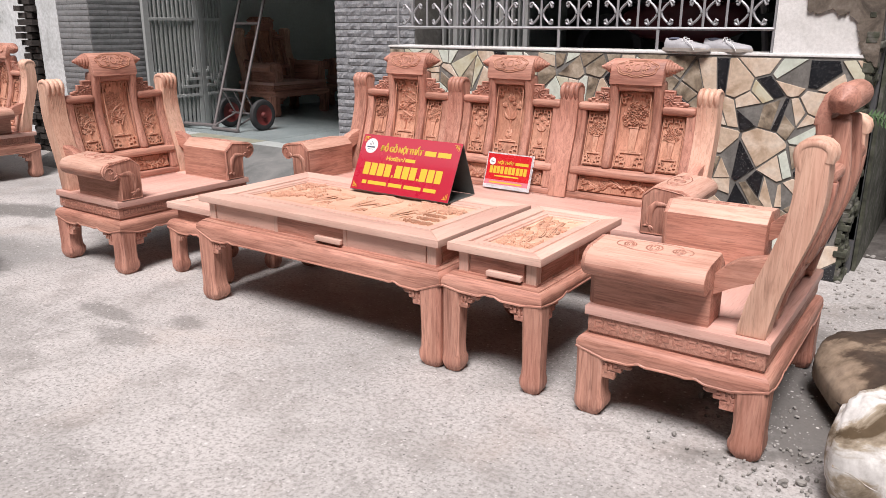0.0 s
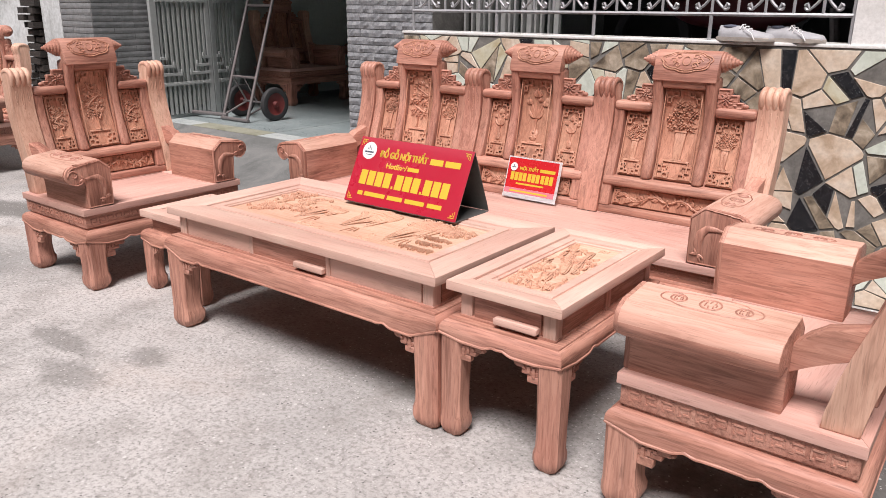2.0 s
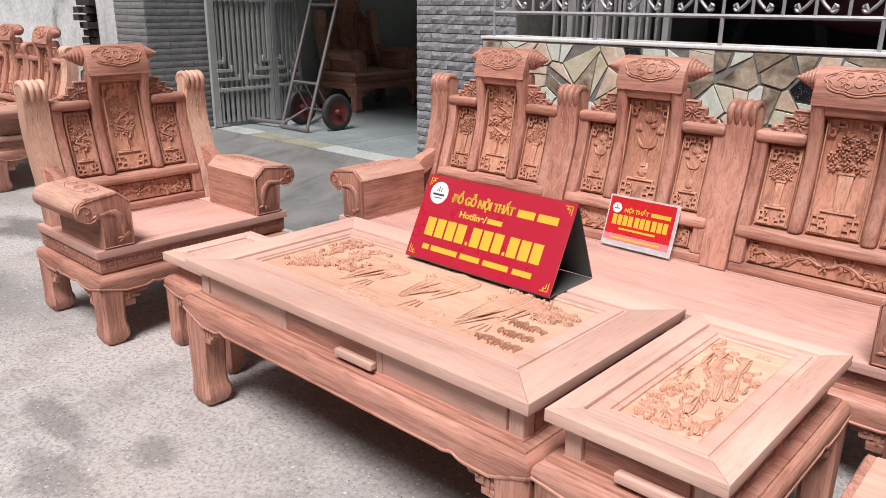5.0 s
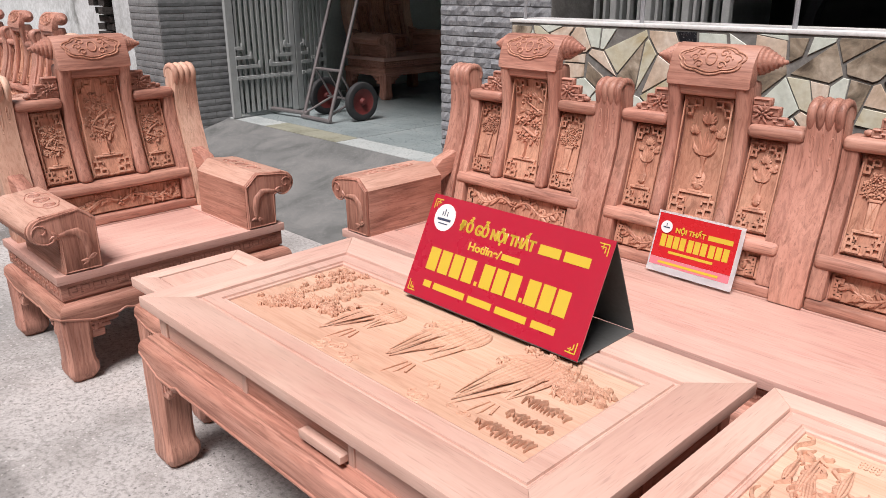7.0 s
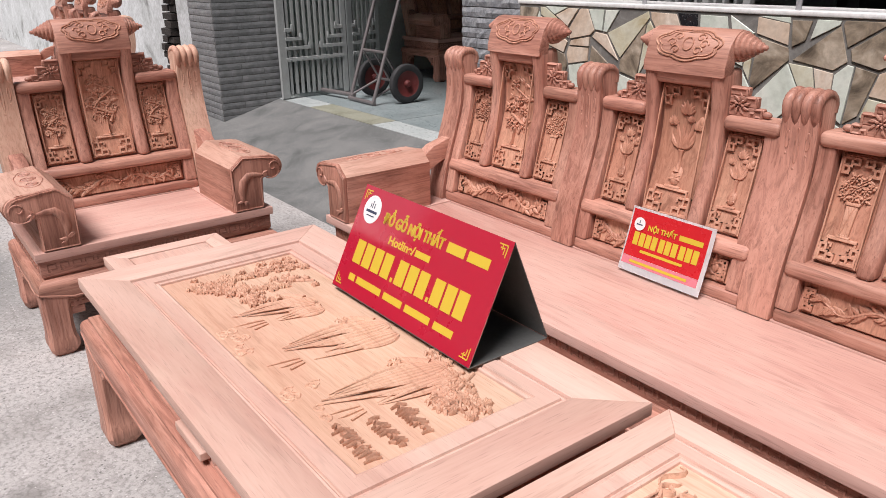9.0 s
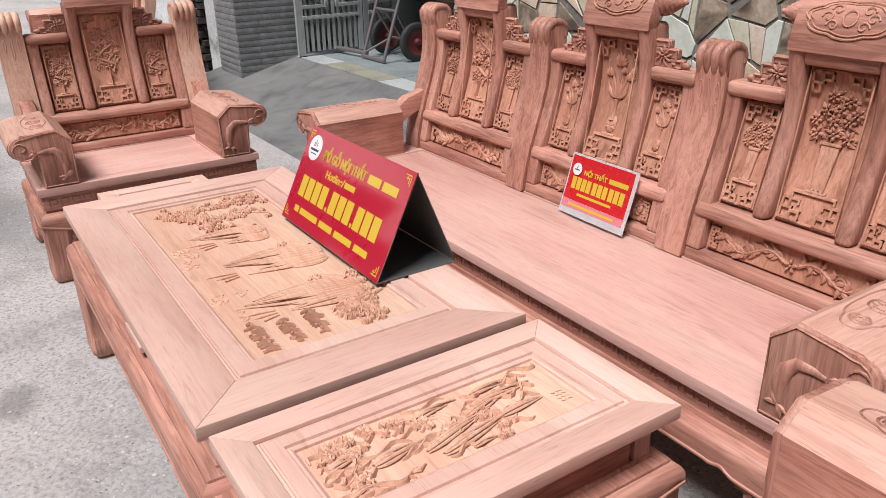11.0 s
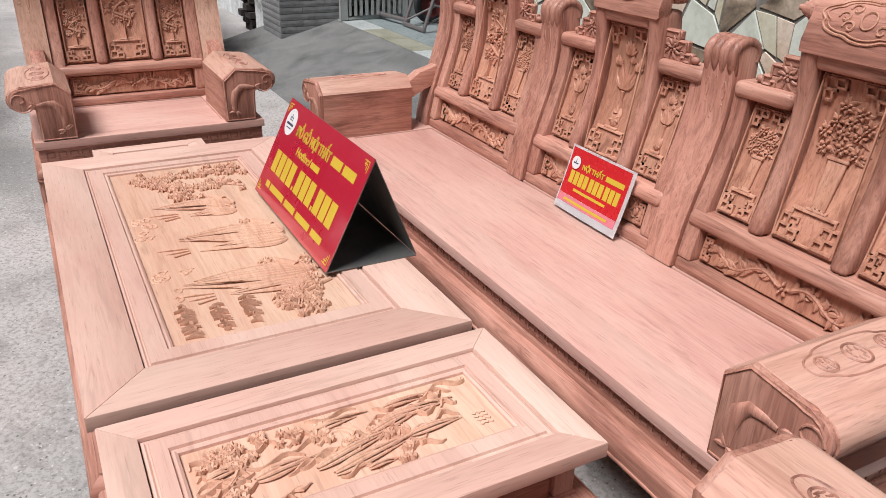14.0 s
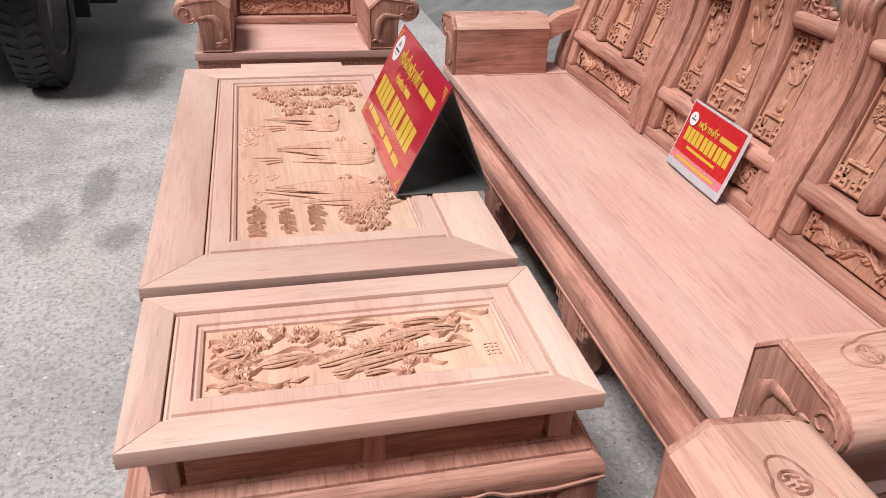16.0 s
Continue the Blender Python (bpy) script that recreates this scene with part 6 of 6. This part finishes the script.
# ---- sacks, gravel and the fern ----
def sack(name, label, size, mat, seed, m, lump=0.16, pr=False):
    bm = bmesh.new()
    bmesh.ops.create_icosphere(bm, subdivisions=5, radius=1)
    a, b_, c_ = size
    for v_ in bm.verts:
        p = v_.co.copy()
        e = 0.45
        q = Vector([math.copysign(abs(k) ** e, k) for k in p])
        q = q / max(1.0, (abs(q.x) ** 4 + abs(q.y) ** 4 + abs(q.z) ** 4) ** 0.25)
        pinch = 1 - 0.45 * max(0, abs(q.x) - 0.72) / 0.28
        d = lump * noise.noise(p * 1.7 + Vector((seed, 0, 0))) + 0.05 * noise.noise(p * 5 + Vector((0, seed, 0))) + 0.05 * abs(noise.noise(Vector((p.x * 5, p.y * 2.5, p.z * 3)) + Vector((seed, 0, 0)))) + 0.05 * abs(noise.noise(p * 9)) + 0.02 * noise.noise(p * 21)
        v_.co = Vector((q.x * a, q.y * b_ * (1 + d), max(q.z * c_ * pinch * (1 + d), -c_ * 0.8)))
    zmin = min(v_.co.z for v_ in bm.verts)
    bm.transform(Matrix.Translation((0, 0, -zmin)))
    root = thing(name, label, "sack")
    bm.normal_update()
    seams = [[(side * a * (0.985 - 0.05 * q * q), q * b_, 0.8 * c_ + 0.004 * math.sin(9 * q)) for q in np.linspace(-0.55, 0.55, 15)] for side in (-1, 1)]
    marks = bmesh.new()
    if pr:
        for f in bm.faces:
            q = f.calc_center_median()
            u, w = q.x / a, q.y / b_
            if f.normal.z > 0.1 and -0.35 < u < 0.55 and -0.8 < w < 0.5 and (u * 7.5) % 1 < 0.5 and noise.noise(Vector((u * 22, w * 22, seed))) > -0.12:
                marks.faces.new([marks.verts.new(v_.co + v_.normal * 0.0015) for v_ in f.verts])
    body = part("body", bm, mat, root, "", 70)
    for pts in seams:
        line = bmesh.new()
        tube(line, pts, 0.006, 6)
        part("seam", line, mat, body, "stitched sack seam")
    if pr:
        part("print", marks, SACK_PRINT, body, "faded pink print")
    else:
        marks.free()
    root.matrix_basis = m
    return root


sack("brown_sack", "full dirty brown paper sack lying on ground", (0.42, 0.30, 0.15), SACK_BROWN, 3, pose(0.24, 2.98, 0.0, 0, 0, 25), 0.08, True)
sack("white_sack", "soiled white woven sack slumped on ground", (0.34, 0.17, 0.20), SACK_WHITE, 9, pose(0.22, 2.42, 0.0, 0, 0, 62), 0.06)
sack("brown_sack", "dirty brown sack behind other sacks", (0.40, 0.30, 0.22), SACK_BROWN, 14, pose(0.55, 3.55, 0.0, 0, 0, 60))

rng = random.Random(31)
bm = bmesh.new()
for i in range(300):
    x, y = rng.uniform(-0.62, 0.05), rng.uniform(2.2, 3.3)
    if rng.random() < 0.35:
        x, y = rng.uniform(-0.35, 0.1), rng.uniform(2.1, 2.5)
    r = rng.uniform(0.002, 0.008) * (2.0 if rng.random() < 0.06 else 1)
    bmesh.ops.create_icosphere(bm, subdivisions=1, radius=1, matrix=pose(x, y, 0.004 + r * 0.4, rng.uniform(0, 90), rng.uniform(0, 90), rng.uniform(0, 360)) @ Matrix.Diagonal((r * 1.3, r, r * 0.75, 1)))
for v_ in bm.verts:
    v_.co += 0.0025 * Vector((noise.noise(v_.co * 70), noise.noise(v_.co * 71 + Vector((3, 0, 0))), 0))
whole("gravel", bm, GRAVEL, "loose gravel and rubble chips on concrete", "gravel", "", "stuff", 20)

# gap beside the wall: shade put into dark colours, with an unseen added cover
slab("alley_near_wall", MOSSY, "mossy damp house side in side alley", -0.295, -0.275, 4.80, 7.2, 0.0, 2.2)
slab("alley_wall", OLD_BRICK, "side alley wall coloured dark for its shade", 1.3, 1.5, 4.95, 9.5, 0, 5.0)
slab("alley_back", OLD_BRICK, "side alley end wall coloured dark for its shade", -0.3, 1.3, 7.2, 7.4, 0, 2.2)
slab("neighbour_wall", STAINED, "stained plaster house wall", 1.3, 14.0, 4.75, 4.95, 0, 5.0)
slab("alley_cover", SHADE_TINT, "unseen cover added to keep light out of side alley", -0.3, 1.3, 4.9, 9.5, 2.2, 2.3, cat="roof")
slab("alley_floor", ALLEY_SHADE, "dark slab standing in for shade on side alley floor", -0.3, 1.3, 5.15, 7.2, -0.05, 0.006, cat="ground")
slab("alley_kerb", STAINED, "low whitewashed block beside wall", 0.02, 0.7, 4.75, 5.05, 0, 0.42)
bm = bmesh.new()
rng = random.Random(77)
for i in range(280):
    x, y = rng.uniform(-0.35, 0.7), rng.uniform(3.5, 5.2)
    r = rng.uniform(0.003, 0.016)
    bmesh.ops.create_icosphere(bm, subdivisions=1, radius=1, matrix=pose(x, y, 0.004, 0, 0, rng.uniform(0, 360)) @ Matrix.Diagonal((r * 1.3, r, 0.8 * r, 1)))
whole("rubble", bm, GRAVEL, "broken pale mortar crumbs on ground", "rubble", "", "stuff", 20)

fern = thing("fern", "small green fern growing from broken wall", "plant")
for k in range(4):
    bm = bmesh.new()
    a = radians(-60 + 32 * k)
    pts = [Vector((0.16 * t_ * math.cos(a * 0.3), -0.10 * t_ * math.sin(0.6 + k), 0.05 * t_ * math.sin(1.3 + k) - 0.06 * t_ * t_)) for t_ in np.linspace(0, 1, 9)]
    tube(bm, pts, 0.0014, 4)
    for i, p in enumerate(pts[1:]):
        for s in (-1, 1):
            l = 0.035 * (1 - i / 10)
            q = p + Vector((0.012, s * l * 0.4, s * l))
            w_ = Vector((0.006, 0, 0))
            bm.faces.new([bm.verts.new(p - w_), bm.verts.new(q), bm.verts.new(p + w_)])
    part("frond", bm, FERN, fern)
fern.matrix_basis = pose(MX1 + 0.02, 4.52, 0.93)

# ---- furniture further off ----
tagged(copy_thing(bench, pose(-8.25, 2.98, 0)), "second carved rosewood bench standing along house wall")
tagged(copy_thing(chair, pose(-7.0, 7.08, GZ, 0, 0, 90)), "carved rosewood armchair in shaded garage")
tagged(copy_thing(chair, pose(-7.05, 8.1, GZ, 0, 0, 0)), "carved rosewood armchair against garage back wall")

# ---- parked truck ----
truck = thing("truck", "dark flatbed truck parked in lane with dusty tyres", "truck")


def wheel_at(x, y, side):
    bm = bmesh.new()
    R, T_ = 0.40, 0.11
    lathe(bm, [(0.24, -T_), (0.33, -T_ * 1.08), (0.385, -T_ * 0.9), (R, -T_ * 0.6), (R, T_ * 0.6), (0.385, T_ * 0.9), (0.33, T_ * 1.08), (0.24, T_)], pose(x, y, R, 90, 0, 0), 48, True)
    w = part("wheel", bm, RUBBER, truck)
    bm = bmesh.new()
    lathe(bm, [(0.05, 0.05), (0.10, 0.05), (0.12, 0.02), (0.20, 0.03), (0.225, 0.09), (0.245, 0.10), (0.245, -0.10), (0.05, -0.10)] if side > 0 else [(0.05, -0.05), (0.10, -0.05), (0.12, -0.02), (0.20, -0.03), (0.225, -0.09), (0.245, -0.10), (0.245, 0.10), (0.05, 0.10)], pose(x, y, R, -90, 0, 0), 36)
    part("rim", bm, RIM, w)
    bm = bmesh.new()
    for i in range(44):
        a = 2 * math.pi * i / 44
        m = pose(x, y, R) @ Matrix.Rotation(a, 4, "Y") @ Matrix.Translation((0, 0, R + 0.002))
        for s in (-1, 1):
            bmesh.ops.create_cube(bm, size=1, matrix=m @ pose(0, s * 0.055, 0, 0, 0, s * 20) @ Matrix.Diagonal((0.034, 0.07, 0.012, 1)))
    part("tread", bm, RUBBER, w)


for x in (-4.70, -8.3):
    wheel_at(x, 1.45, 1)
    wheel_at(x, -0.15, -1)
bm = bmesh.new()
box(bm, -9.3, -4.5, 0.2, 1.1, 0.62, 0.80, 0.02)
part("chassis", bm, BLACK_METAL, truck)
bm = bmesh.new()
box(bm, -9.6, -4.3, -0.25, 1.40, 0.90, 1.00, 0.02)
part("cargo_bed", bm, BLACK_METAL, truck)
for y in (-0.25, 1.36):
    bm = bmesh.new()
    box(bm, -9.6, -4.3, y, y + 0.04, 1.002, 1.22, 0.008)
    part("side_board", bm, BLACK_METAL, truck)
bm = bmesh.new()
box(bm, -5.175, -5.15, 1.20, 1.625, 0.255, 0.90, 0.004)
part("mud_flap", bm, BLACK_METAL, truck)
bm = bmesh.new()
box(bm, -6.05, -5.52, 1.10, 1.725, 0.255, 0.88, 0.012)
part("battery_box", bm, BLACK_METAL, truck)
bm = bmesh.new()
arc = [(-4.70 + 0.50 * math.cos(radians(a)), 0.40 + 0.50 * math.sin(radians(a))) for a in range(20, 171, 15)]
arc += [(-4.70 + 0.47 * math.cos(radians(a)), 0.40 + 0.47 * math.sin(radians(a))) for a in range(170, 19, -15)]
prism(bm, arc, "y", 1.2, 1.55)
part("fender", bm, BLACK_METAL, truck)
